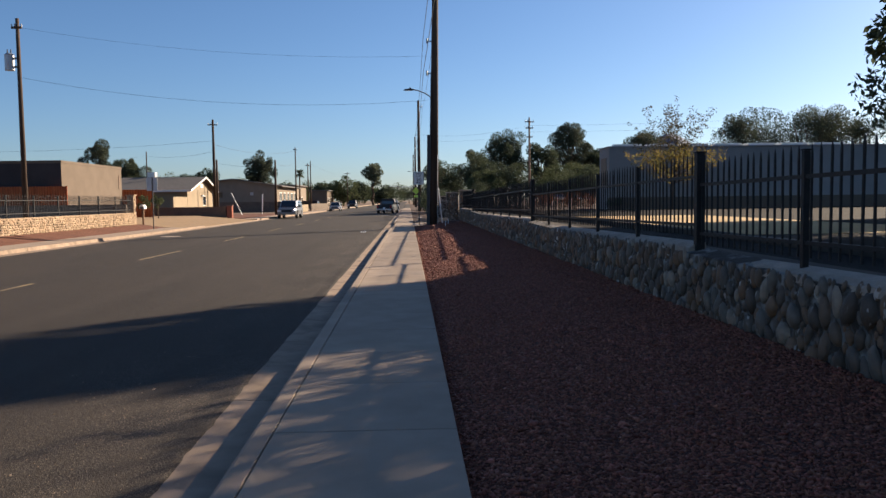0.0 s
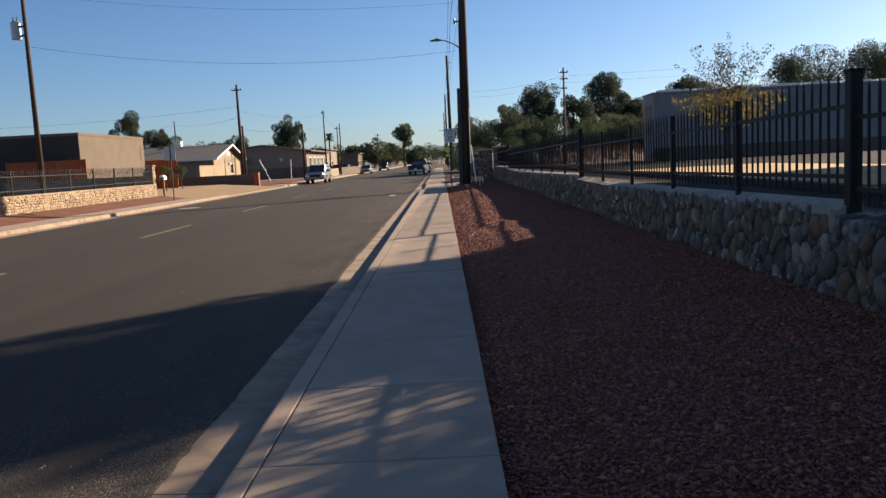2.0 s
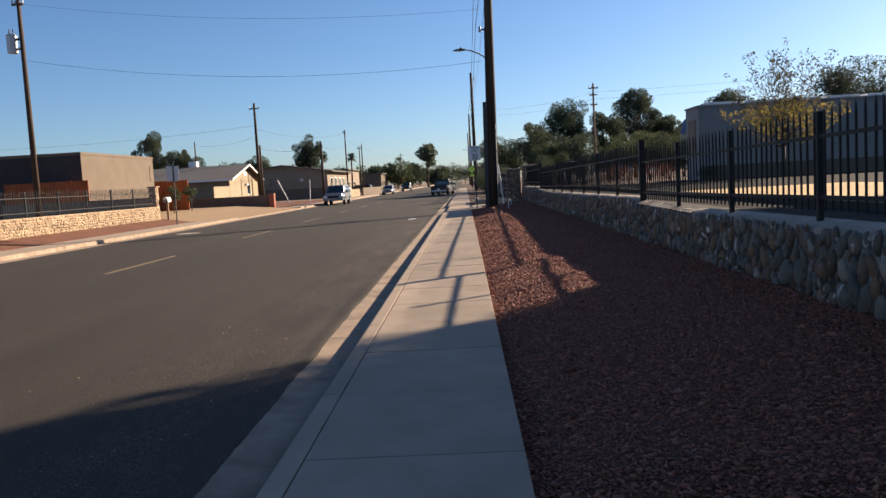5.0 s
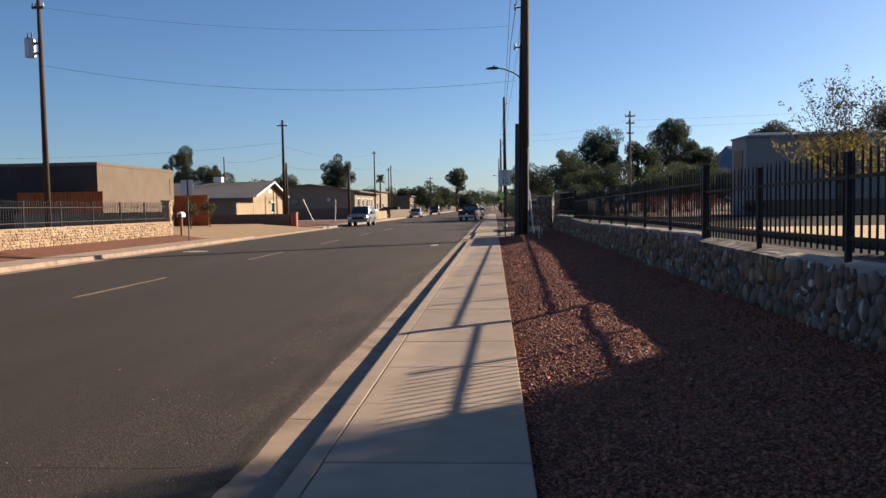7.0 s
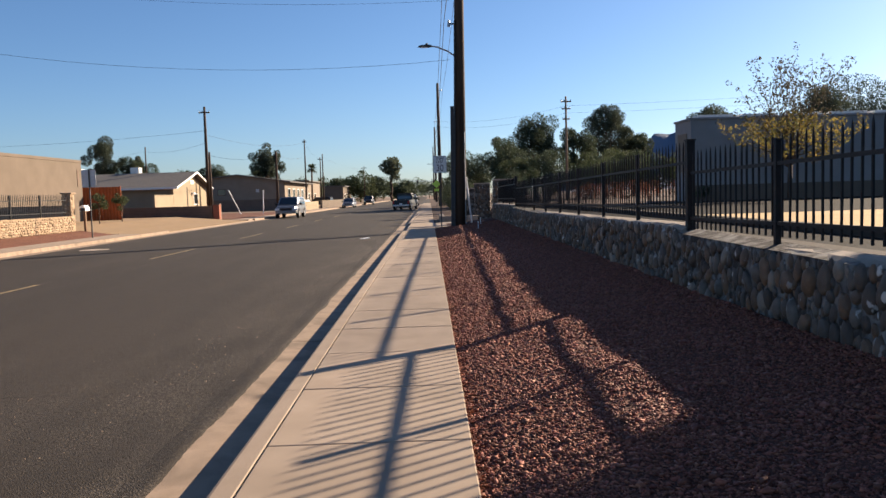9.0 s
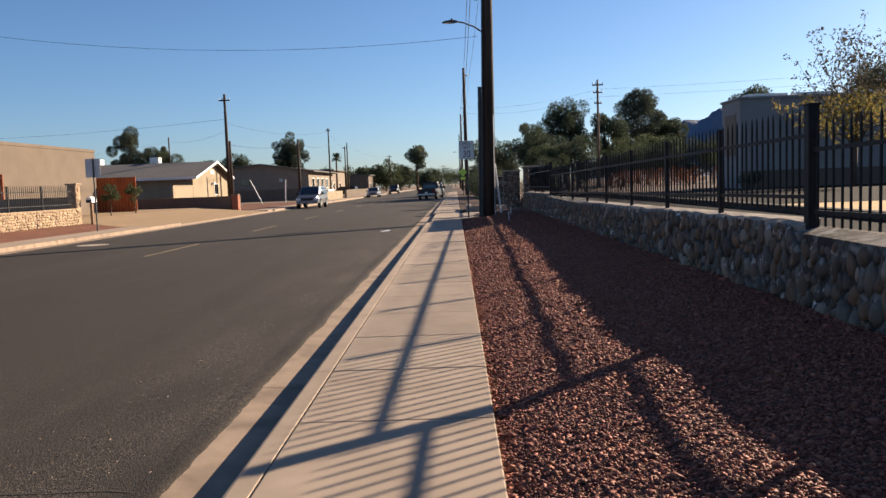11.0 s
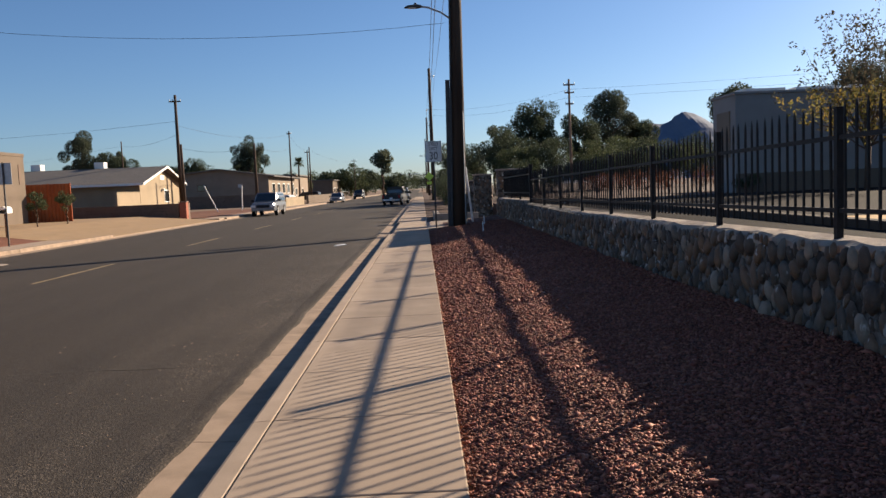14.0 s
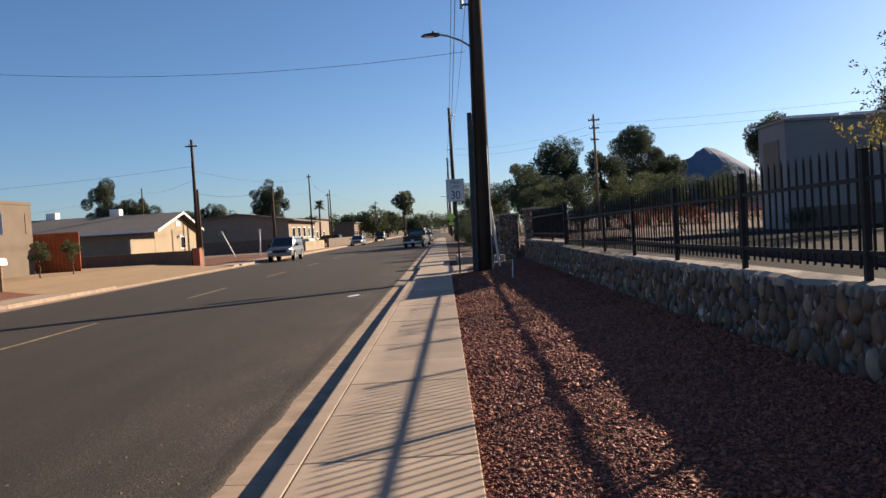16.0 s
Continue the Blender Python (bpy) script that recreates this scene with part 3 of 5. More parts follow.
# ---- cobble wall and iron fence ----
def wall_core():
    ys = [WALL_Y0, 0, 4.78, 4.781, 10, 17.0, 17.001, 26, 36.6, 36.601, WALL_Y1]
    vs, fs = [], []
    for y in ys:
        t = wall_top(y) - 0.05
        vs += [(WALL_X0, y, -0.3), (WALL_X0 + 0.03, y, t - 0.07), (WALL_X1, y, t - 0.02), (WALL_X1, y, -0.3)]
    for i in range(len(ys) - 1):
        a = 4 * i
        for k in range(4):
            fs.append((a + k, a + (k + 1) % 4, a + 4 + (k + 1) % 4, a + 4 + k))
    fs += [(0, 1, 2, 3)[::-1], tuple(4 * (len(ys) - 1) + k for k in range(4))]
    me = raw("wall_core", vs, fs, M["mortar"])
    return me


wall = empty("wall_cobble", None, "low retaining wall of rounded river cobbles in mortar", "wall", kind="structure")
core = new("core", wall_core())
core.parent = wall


def coping():
    """An uneven mortar cap along the wall top."""
    rnd = random.Random(4)
    vs, fs = [], []
    secs = [(WALL_Y0, 4.775), (4.785, 16.995), (17.005, 36.595), (36.605, WALL_Y1)]
    for a, b in secs:
        n = int((b - a) / 0.18)
        o = len(vs)
        for i in range(n + 1):
            y = a + (b - a) * i / n
            t = wall_top(y)
            j = rnd.uniform(0.03, 0.10)
            k = rnd.uniform(-0.03, 0.015)
            vs += [(WALL_X0 - 0.02 + j, y, t - 0.12), (WALL_X0 - 0.012 + j, y, t - 0.060 + k), (WALL_X0 + 0.06 + j, y, t - 0.022 + k * 0.6), (WALL_X1 + 0.005, y, t), (WALL_X1 + 0.005, y, t - 0.075)]
            if i:
                c = o + 5 * (i - 1)
                for q in range(5):
                    fs.append((c + q, c + (q + 1) % 5, c + 5 + (q + 1) % 5, c + 5 + q))
        fs += [tuple(o + q for q in range(5))[::-1], tuple(o + 5 * n + q for q in range(5))]
    return raw("coping", vs, fs, M["coping"], False)


cap = new("coping", coping())
cap.parent = wall


def cobble_shapes(n, seed):
    """Rounded stones, flattened at the back, about 40 triangles each, unit size."""
    rnd = random.Random(seed)
    out = []
    for k in range(n):
        vs, fs = [(0, 0, 1.0)], []
        seg, rings = 8, 3
        ph = [rnd.uniform(0.82, 1.12) for _ in range(seg)]
        for r in range(1, rings + 1):
            an = math.pi / 2 * r / rings * 1.02
            for s in range(seg):
                b = 2 * math.pi * (s + 0.5 * (r % 2)) / seg
                rad = math.sin(an) ** 0.85 * (1 + (ph[s] - 1) * r / rings)
                vs.append((rad * math.cos(b), rad * math.sin(b), math.cos(an) * rnd.uniform(0.9, 1.08)))
        for s in range(seg):
            fs.append((0, 1 + s, 1 + (s + 1) % seg))
        for r in range(rings - 1):
            for s in range(seg):
                a, b = 1 + r * seg + s, 1 + r * seg + (s + 1) % seg
                fs.append((a, a + seg, b + seg, b))
        out.append((vs, fs))
    return out


def cobbles():
    rnd = random.Random(11)
    shapes = cobble_shapes(10, 3)
    meshes = [raw("cobble", v, f, M["cobble"], True) for v, f in shapes]
    near_a, near_b = 3.0, 14.5
    placed, cells = [], {}
    y0, y1 = -2.5, WALL_Y1

    def clash(y, z, ry, rz):
        for cy in (-1, 0, 1):
            for cz in (-1, 0, 1):
                for (a, b, ra, rb) in cells.get((int(y / 0.35) + cy, int(z / 0.35) + cz), ()):
                    if ((y - a) / (ry + ra)) ** 2 + ((z - b) / (rz + rb)) ** 2 < 0.72:
                        return True
        return False
    for size, tries in ((0.125, 16), (0.100, 50), (0.078, 110), (0.055, 170), (0.036, 180)):
        for _ in range(int(tries * (y1 - y0))):
            y = rnd.uniform(y0, y1)
            top, bot = wall_top(y) - 0.025, 0.20
            ry, rz = size * rnd.uniform(0.52, 0.80), size * rnd.uniform(0.85, 1.3)
            z = rnd.uniform(bot, top - rz * 0.9)
            if not clash(y, z, ry, rz):
                cells.setdefault((int(y / 0.35), int(z / 0.35)), []).append((y, z, ry, rz))
                placed.append((y, z, ry, rz))
    V, F = [], []
    count = 0
    for y, z, ry, rz in placed:
        d = min(ry, rz) * rnd.uniform(0.45, 0.75)
        x = WALL_X0 + 0.03 * (z - 0.2) + 0.012
        m = Matrix.Translation((x, y, z)) @ Matrix.Rotation(radians(-90 + rnd.uniform(-8, 8)), 4, "Y") @ Matrix.Rotation(rnd.uniform(-0.5, 0.5), 4, "Z") @ Matrix.Diagonal((rz, ry, d, 1))
        k = rnd.randrange(len(shapes))
        if near_a < y < near_b and min(ry, rz) > 0.05 and count < 300:
            piece("cobble", meshes[k], wall, m)
            count += 1
        else:
            o = len(V)
            V += [m @ Vector(v) for v in shapes[k][0]]
            F += [tuple(o + i for i in f) for f in shapes[k][1]]
    rest = new("cobbles_rest", raw("cobbles_rest", V, F, M["cobble_far"], True))
    rest.parent = wall
    tagged(rest, kind="stuff")


def picket_mesh(length, w=0.0088):
    """A square bar pressed to a spear point."""
    vs, fs = [], []
    rows = [(0, w, w), (length - 0.120, w, w), (length - 0.095, w * 1.4, w * 0.75), (length - 0.050, w * 1.2, w * 0.6), (length, w * 0.15, w * 0.15)]
    for z, a, b in rows:
        vs += [(-b, -a, z), (b, -a, z), (b, a, z), (-b, a, z)]
    for r in range(len(rows) - 1):
        for k in range(4):
            o = 4 * r
            fs.append((o + k, o + (k + 1) % 4, o + 4 + (k + 1) % 4, o + 4 + k))
    fs += [(3, 2, 1, 0), tuple(4 * (len(rows) - 1) + k for k in range(4))]
    return raw("picket", vs, fs, M["iron"])


PICKET = picket_mesh(0.965)
POST = to_mesh("post", boxes((-0.027, 0.027, -0.027, 0.027, -0.06, 0.985), (-0.033, 0.033, -0.033, 0.033, 0.985, 1.0), bevel=0.004), M["iron"])
BIGPOST = to_mesh("post", boxes((-0.05, 0.05, -0.05, 0.05, -0.16, 1.03), (-0.06, 0.06, -0.06, 0.06, 1.03, 1.05), bevel=0.005), M["iron"])


def fence_run(x, y0, bays, bay, top, label, big_first=True, per=16):
    f = empty("iron_fence", pose(x, y0, top(y0 + 0.01)), label, "fence", group="iron fences on stone walls")
    z0 = top(y0 + 0.01)
    for k in range(bays + 1):
        y = y0 + k * bay
        if k == 0 and big_first:
            piece("post", BIGPOST, f, pose(0, 0.0, 0))
        elif k < bays:
            piece("post", POST, f, pose(0, y - y0, top(y) - z0))
        if k == bays:
            break
        a, b = y + 0.03, y + bay - 0.03
        for h in (0.20, 0.765):
            za, zb = top(a + 0.02) - z0 + h, top(b - 0.02) - z0 + h
            vs = []
            for yy, zz in ((a, za), (b, zb)):
                vs += [(-0.017, yy - y0, zz - 0.018), (0.017, yy - y0, zz - 0.018), (0.017, yy - y0, zz + 0.018), (-0.017, yy - y0, zz + 0.018)]
            me = raw("rail", vs, [(0, 1, 5, 4), (1, 2, 6, 5), (2, 3, 7, 6), (3, 0, 4, 7), (3, 2, 1, 0), (4, 5, 6, 7)], M["iron"])
            piece("rail", me, f, Matrix())
        for i in range(per):
            yy = a + (b - a) * (i + 0.5) / per
            piece("picket", PICKET, f, pose(random.uniform(-0.003, 0.003), yy - y0, top(yy) - z0 + 0.075, 0, random.uniform(-0.4, 0.4), random.uniform(-4, 4)))
    return f


fence_label = "black wrought-iron picket fence with spear points on cobble wall"
fence_run(3.07, 17.0 - 2.44 * 9, 4, 2.44, wall_top, fence_label, False)
fence_run(3.07, 17.0 - 2.44 * 5 - 0.02, 5, 2.44, wall_top, fence_label)
fence_run(3.07, 17.0, 8, 2.45, wall_top, fence_label)
f_end = fence_run(3.07, 36.62, 3, 2.6, wall_top, "black iron picket fence with an added dark sheet behind", True)
# added sheets: they darken the gaps where pickets overlap from the walk
for k in range(3):
    part("screen", boxes((0.03, 0.036, 0.06 + 2.6 * k, 2.54 + 2.6 * k, 0.05, 0.97)), M["screen"], f_end, "added dark sheet that blackens the fence's gaps")


def pier(name, x, y, w, d, h, z0, mat_, label, cap_mat="coping", seed=1):
    """A stone gate pier: a core with cobbles on its faces and a sloped cap."""
    p = empty(name, pose(x, y, z0), label, "pier")
    part("core", boxes((-w / 2, w / 2, -d / 2, d / 2, 0, h), bevel=0.02), M["mortar"] if mat_ == "cobble_far" else M[mat_], p)
    bm = boxes((-w / 2 - 0.06, w / 2 + 0.06, -d / 2 - 0.06, d / 2 + 0.06, h, h + 0.07), bevel=0.015)
    part("cap", bm, M[cap_mat], p)
    rnd = random.Random(seed)
    sh = cobble_shapes(5, seed)
    V, F = [], []
    for face in range(4):
        span = w if face % 2 else d
        off = d / 2 if face % 2 else w / 2
        for _ in range(int(span * h * 75)):
            u, z, r = rnd.uniform(-span / 2 + 0.07, span / 2 - 0.07), rnd.uniform(0.05, h - 0.08), rnd.uniform(0.06, 0.12)
            m = Matrix.Rotation(face * math.pi / 2, 4, "Z") @ Matrix.Translation((off - 0.01, u, z)) @ Matrix.Rotation(radians(90), 4, "Y") @ Matrix.Diagonal((r, r * 0.85, r * 0.4, 1))
            vs, fs = sh[rnd.randrange(5)]
            o = len(V)
            V += [m @ Vector(v) for v in vs]
            F += [tuple(o + i for i in f) for f in fs]
    me = raw("facing", V, F, M[mat_], True)
    ob = new("stone_facing", me)
    ob.parent = p
    tagged(ob, kind="stuff")
    return p


pier("gate_pier", 3.45, 45.95, 0.95, 0.62, 2.08, 0.0, "cobble_far", "square cobble gate pier with a pale cap", seed=2)


# ---- across the street ----
def far_top(y):
    return 0.95


def cream_wall():
    """The pale stone wall across the street, with split stones on its face."""
    w = empty("wall_cream_stone", None, "low sunlit wall of cream split stone with a fence on top", "wall", kind="structure")
    part("core", boxes((-17.25, -16.98, -20, 44.0, 0, 0.93), bevel=0.01), M["stucco_cream"], w)
    rnd = random.Random(8)
    sh = cobble_shapes(8, 9)
    V, F = [], []
    z = 0.24
    while z < 0.86:
        h = rnd.uniform(0.075, 0.12)
        y = 17.0 + rnd.uniform(0, 0.2)
        while y < 43.9:
            wdt = rnd.uniform(0.10, 0.30)
            m = Matrix.Translation((-16.975, y + wdt / 2, z + h / 2 + rnd.uniform(-0.02, 0.02))) @ Matrix.Rotation(radians(90), 4, "Y") @ Matrix.Rotation(rnd.uniform(-0.25, 0.25), 4, "Z") @ Matrix.Diagonal((h * rnd.uniform(0.5, 0.75), wdt * 0.58, rnd.uniform(0.02, 0.05), 1))
            vs, fs = sh[rnd.randrange(8)]
            o = len(V)
            V += [m @ Vector(v) for v in vs]
            F += [tuple(o + i for i in f) for f in fs]
            y += wdt
        z += h
    part("cap", boxes((-17.30, -16.94, -20, 44.05, 0.932, 0.965), bevel=0.008), M["cream_stone"], w)
    ob = new("stone_facing", raw("stone_facing", V, F, M["cream_stone"], False))
    ob.parent = w
    tagged(ob, kind="stuff")


cream_wall()
fence_run(-17.12, 14.6, 12, 2.44, far_top, "black iron picket fence on the cream stone wall", False)
pier("stone_pier", -17.22, 44.35, 0.40, 0.40, 1.80, 0.2, "cream_stone", "cream stone pier ending the wall across the street", cap_mat="cream_stone", seed=6)


def street_sign_back(x, y, z0):
    s = empty("street_sign", pose(x, y, z0), "grey back of a metal street sign on a post", "sign")
    part("post", boxes((-0.025, 0.025, -0.02, 0.02, -0.05, 3.04)), M["dark_steel"], s)
    part("plate", boxes((-0.34, 0.28, 0.021, 0.032, 2.25, 3.02), bevel=0.004), M["galv"], s)
    return s


street_sign_back(-15.17, 42.0, 0.0)


def mail_box(x, y, z0):
    s = empty("mailbox", pose(x, y, z0), "small pale mailbox on a post by the pier", "mailbox")
    part("post", boxes((-0.05, 0.05, -0.05, 0.05, -0.03, 1.05)), M["pole_pale"], s)
    bm = boxes((-0.14, 0.14, -0.24, 0.24, 1.05, 1.18))
    tube(bm, (0, -0.24, 1.18), (0, 0.24, 1.18), 0.14, seg=14)
    part("box", bm, M["sign_white"], s)


mail_box(-16.72, 44.9, 0.14)


def building_tan():
    b = empty("flat_roof_building", pose(-23.4, 49.1, 0), "flat-roofed tan block building with a sunlit side wall", "building")
    part("wall", boxes((-24, 0, 0, 10.9, -0.02, 4.28)), M["stucco_tan"], b)
    part("parapet", boxes((-24.03, 0.03, -0.03, 0.20, 4.28, 4.46), (-24.03, 0.03, 10.73, 10.93, 4.28, 4.46), (-0.20, 0.03, 0.21, 10.72, 4.28, 4.46), (-24.03, -23.83, 0.21, 10.72, 4.28, 4.46), bevel=0.01), M["stucco_tan"], b)
    part("roof", boxes((-23.82, -0.21, 0.21, 10.72, 4.2, 4.30)), M["stucco_grey"], b)
    # thin sheet over the front wall, its shade painted on as dark colour
    part("front_panel", boxes((-24.02, -0.02, -0.02, -0.004, -0.02, 4.27)), M["shaded_front"], b, "front wall sheet painted dark to deepen its shade")
    part("plaque", boxes((0.0, 0.03, 10.2, 10.45, 2.7, 3.8)), M["brown_block"], b)


building_tan()


def rust_panel(x0, x1, y, z0, z1, label):
    """A screen of ribbed rusty sheets between steel posts."""
    p = empty("rust_screen", pose(x0, y, z0), label, "fence panel", group="rust screens")
    n = max(2, int((x1 - x0) / 0.9))
    for i in range(n):
        a, b = (x1 - x0) * i / n + 0.008, (x1 - x0) * (i + 1) / n - 0.008
        vs, fs = [], []
        k = 12
        for j in range(k + 1):
            u = a + (b - a) * j / k
            d = 0.018 if j % 2 else -0.018
            vs += [(u, d - 0.004, 0), (u, d - 0.004, z1 - z0), (u, d + 0.004, 0), (u, d + 0.004, z1 - z0)]
            if j:
                o = 4 * j
                fs += [(o - 4, o, o + 1, o - 3), (o - 1, o + 3, o + 2, o - 2)]
        ob = new("sheet", raw("sheet", vs, fs, M["rust"]))
        ob.parent = p
    for i in range(n + 1):
        u = (x1 - x0) * i / n
        part("post", boxes((u - 0.03, u + 0.03, 0.03, 0.08, 0, z1 - z0 + 0.03)), M["rust"], p)
    return p


rust_panel(-28.0, -22.9, 48.6, 0.0, 2.72, "rusty ribbed metal screen before the tan building")
rust_panel(-23.9, -21.3, 61.0, 0.38, 2.66, "rusty orange ribbed metal screen beside the forecourt")


def block_wall(name, x0, x1, y0, y1, h, label, mat_="brown_block"):
    """A wall of block courses with open joints, and a cap."""
    w = empty(name, pose(x0, y0, 0), label, "wall", kind="structure")
    lx, ly = x1 - x0, y1 - y0
    part("core", boxes((0.012, lx - 0.012, 0.012, ly - 0.012, -0.05, h)), M["dark_joint"], w)
    along_x = lx > ly
    run = lx if along_x else ly
    n = int(run / 0.8)
    rows = int(h / 0.2)
    bm = bmesh.new()
    for r in range(rows):
        for i in range(n):
            a = run * i / n + 0.006
            b = run * (i + 1) / n - 0.006
            z0, z1 = r * h / rows + 0.005, (r + 1) * h / rows - 0.005
            box(bm, *((a, b, 0, ly) if along_x else (0, lx, a, b)), z0, z1)
    ob = part("blocks", bm, M[mat_], w)
    tagged(ob, kind="stuff")
    part("cap", boxes((-0.03, lx + 0.03, -0.03, ly + 0.03, h, h + 0.06), bevel=0.01), M[mat_], w)
    return w


block_wall("wall_brown_block", -24.4, -16.75, 67.0, 67.2, 1.08, "low brown block wall beside the forecourt")
block_wall("wall_brown_return", -17.0, -16.7, 67.3, 69.4, 1.08, "brown block wall return by the pavement")
wp = empty("wall_pier", pose(-16.45, 67.15, 0), "reddish block pier ending the low wall", "pier")
part("shaft", boxes((-0.24, 0.24, -0.24, 0.24, -0.02, 1.2), bevel=0.015), M["brick_red"], wp)
part("cap", boxes((-0.28, 0.28, -0.28, 0.28, 1.2, 1.27), bevel=0.015), M["brown_block"], wp)
block_wall("wall_brown_back", -33.0, -17.6, 112.0, 112.2, 1.5, "brown block wall before the long building")


block_wall("wall_grey_low", -27.5, -18.6, 47.4, 47.6, 1.42, "low grey block wall behind the iron fence", "stucco_grey")


def house_gable():
    h = empty("gable_house", pose(-23.3, 78.3, 0), "low house with a grey shingle roof and a cream gable", "house")
    part("wall", prism([(0, -0.02), (10.4, -0.02), (10.4, 2.95), (5.6, 4.12), (0, 2.95)], -15.5, "x", 0), M["stucco_cream"], h)
    # roof slopes with eaves
    bm = bmesh.new()
    for (ya, za, yb, zb) in ((-0.75, 2.86, 5.62, 4.40), (11.1, 2.86, 5.58, 4.40)):
        q = [(0.55, ya, za), (0.55, yb, zb), (-16.2, yb, zb), (-16.2, ya, za)]
        top = [bm.verts.new(v) for v in q]
        bot = [bm.verts.new((v[0], v[1], v[2] - 0.12)) for v in q]
        bm.faces.new(top)
        bm.faces.new(bot[::-1])
        for i in range(4):
            j = (i + 1) % 4
            bm.faces.new((top[j], top[i], bot[i], bot[j]))
    bmesh.ops.recalc_face_normals(bm, faces=bm.faces[:])
    part("roof", bm, M["shingle"], h)
    for (ya, za, yb, zb) in ((-0.78, 2.84, 5.6, 4.39), (11.12, 2.84, 5.6, 4.39)):
        bm = bmesh.new()
        q = [(0.56, ya, za - 0.16), (0.56, yb, zb - 0.16), (0.56, yb, zb + 0.03), (0.56, ya, za + 0.03)]
        fr = [bm.verts.new(v) for v in q]
        bk = [bm.verts.new((v[0] + 0.05, v[1], v[2])) for v in q]
        bm.faces.new(fr)
        bm.faces.new(bk[::-1])
        for i in range(4):
            j = (i + 1) % 4
            bm.faces.new((fr[j], fr[i], bk[i], bk[j]))
        bmesh.ops.recalc_face_normals(bm, faces=bm.faces[:])
        part("bargeboard", bm, M["white_paint"], h, "white painted bargeboard")
    part("fascia", boxes((-16.2, 0.5, -0.79, -0.75, 2.68, 2.86)), M["white_paint"], h)
    win = part("window", boxes((0.0, 0.03, 6.0, 7.3, 1.2, 2.3)), M["white_paint"], h)
    part("pane", boxes((0.03, 0.04, 6.08, 7.22, 1.28, 2.22)), M["glass"], win)
    part("gable_vent", boxes((0.0, 0.04, 5.1, 6.1, 3.2, 3.6)), M["white_paint"], h)
    part("wall_lamp", boxes((0.0, 0.25, 5.3, 5.55, 2.2, 2.4), bevel=0.02), M["sign_white"], h)
    for x in (-6.0, -11.6):
        c = part("roof_cooler", boxes((x, x + 0.85, 5.9, 6.75, 3.95, 4.98), bevel=0.03), M["white_paint"], h, "white evaporative cooler on the roof")
        part("louvre", boxes((x + 0.855, x + 0.865, 6.0, 6.65, 4.3, 4.85)), M["galv"], c)


house_gable()
lw = empty("cream_yard_wall", pose(-23.5, 73.4, 0), "sunlit cream stucco yard wall beside the house", "wall")
part("panel", boxes((0, 0.2, 0, 4.85, -0.02, 2.1), bevel=0.01), M["stucco_cream"], lw)
part("coping", boxes((-0.03, 0.23, -0.03, 4.85, 2.1, 2.16), bevel=0.01), M["stucco_cream"], lw)


def warehouse():
    w = empty("long_low_building", pose(-21.85, 125, 0), "long low beige building with a shallow gable roof", "building")
    part("wall", prism([(0, -0.02), (0, 3.55), (-5.8, 4.4), (-13, 3.75), (-13, -0.02)], 19, "y", 0), M["stucco_grey"], w)
    bm = bmesh.new()
    for (xa, za, xb, zb) in ((0.8, 3.46, -5.82, 4.50), (-13.6, 3.74, -5.78, 4.50)):
        q = [(xa, -0.5, za), (xb, -0.5, zb), (xb, 19.5, zb), (xa, 19.5, za)]
        top = [bm.verts.new(v) for v in q]
        bot = [bm.verts.new((v[0], v[1], v[2] - 0.14)) for v in q]
        bm.faces.new(top)
        bm.faces.new(bot[::-1])
        for i in range(4):
            j = (i + 1) % 4
            bm.faces.new((top[j], top[i], bot[i], bot[j]))
    bmesh.ops.recalc_face_normals(bm, faces=bm.faces[:])
    part("roof", bm, M["shingle"], w)
    for k, y in enumerate((2.0, 5.5, 9.0, 12.5, 16.0)):
        wi = part("window", boxes((0.0, 0.05, y, y + 1.7, 1.3, 2.6)), M["white_paint"], w)
        part("pane", boxes((0.05, 0.06, y + 0.1, y + 1.6, 1.4, 2.5)), M["glass"], wi)
    wi = part("window", boxes((-8.4, -7.3, -0.05, 0.0, 1.9, 2.7)), M["brown_block"], w)
    part("pane", boxes((-8.32, -7.38, -0.06, -0.05, 1.98, 2.62)), M["glass"], wi)
    w.scale = (1.2, 1.2, 1.2)
    part("vent", boxes((-3.6, -3.2, -0.05, 0.0, 2.2, 2.6)), M["galv"], w)


warehouse()
for (x, y, w, d, h, mt, lab) in ((-24.5, 152, 12, 14, 4.2, "stucco_cream", "small cream shop building beside the street"), (-24, 160, 15, 18, 4.8, "stucco_grey", "grey low building among trees"), (-23, 215, 16, 20, 4.4, "stucco_tan", "tan low building far down the street")):
    b = empty("low_building", pose(x, y, 0), lab, "building")
    part("wall", boxes((-w, 0, 0, d, -0.02, h)), M[mt], b)
    part("roof", boxes((-w - 0.3, 0.5, -0.3, d + 0.3, h, h + 0.25), bevel=0.02), M["shingle"], b)
    for k in range(3):
        wi = part("window", boxes((0.0, 0.05, 1.5 + 4 * k, 3.4 + 4 * k, 1.1, 2.5)), M["white_paint"], b)
        part("pane", boxes((0.05, 0.06, 1.6 + 4 * k, 3.3 + 4 * k, 1.2, 2.4)), M["glass"], wi)
# low pale walls along the far pavement
block_wall("wall_pale_low", -16.2, -15.9, 104, 118, 1.0, "low pale block wall along the far pavement", "stucco_cream")
block_wall("wall_pale_far", -16.2, -15.9, 122, 150, 1.1, "low pale block wall further down the street", "stucco_tan")


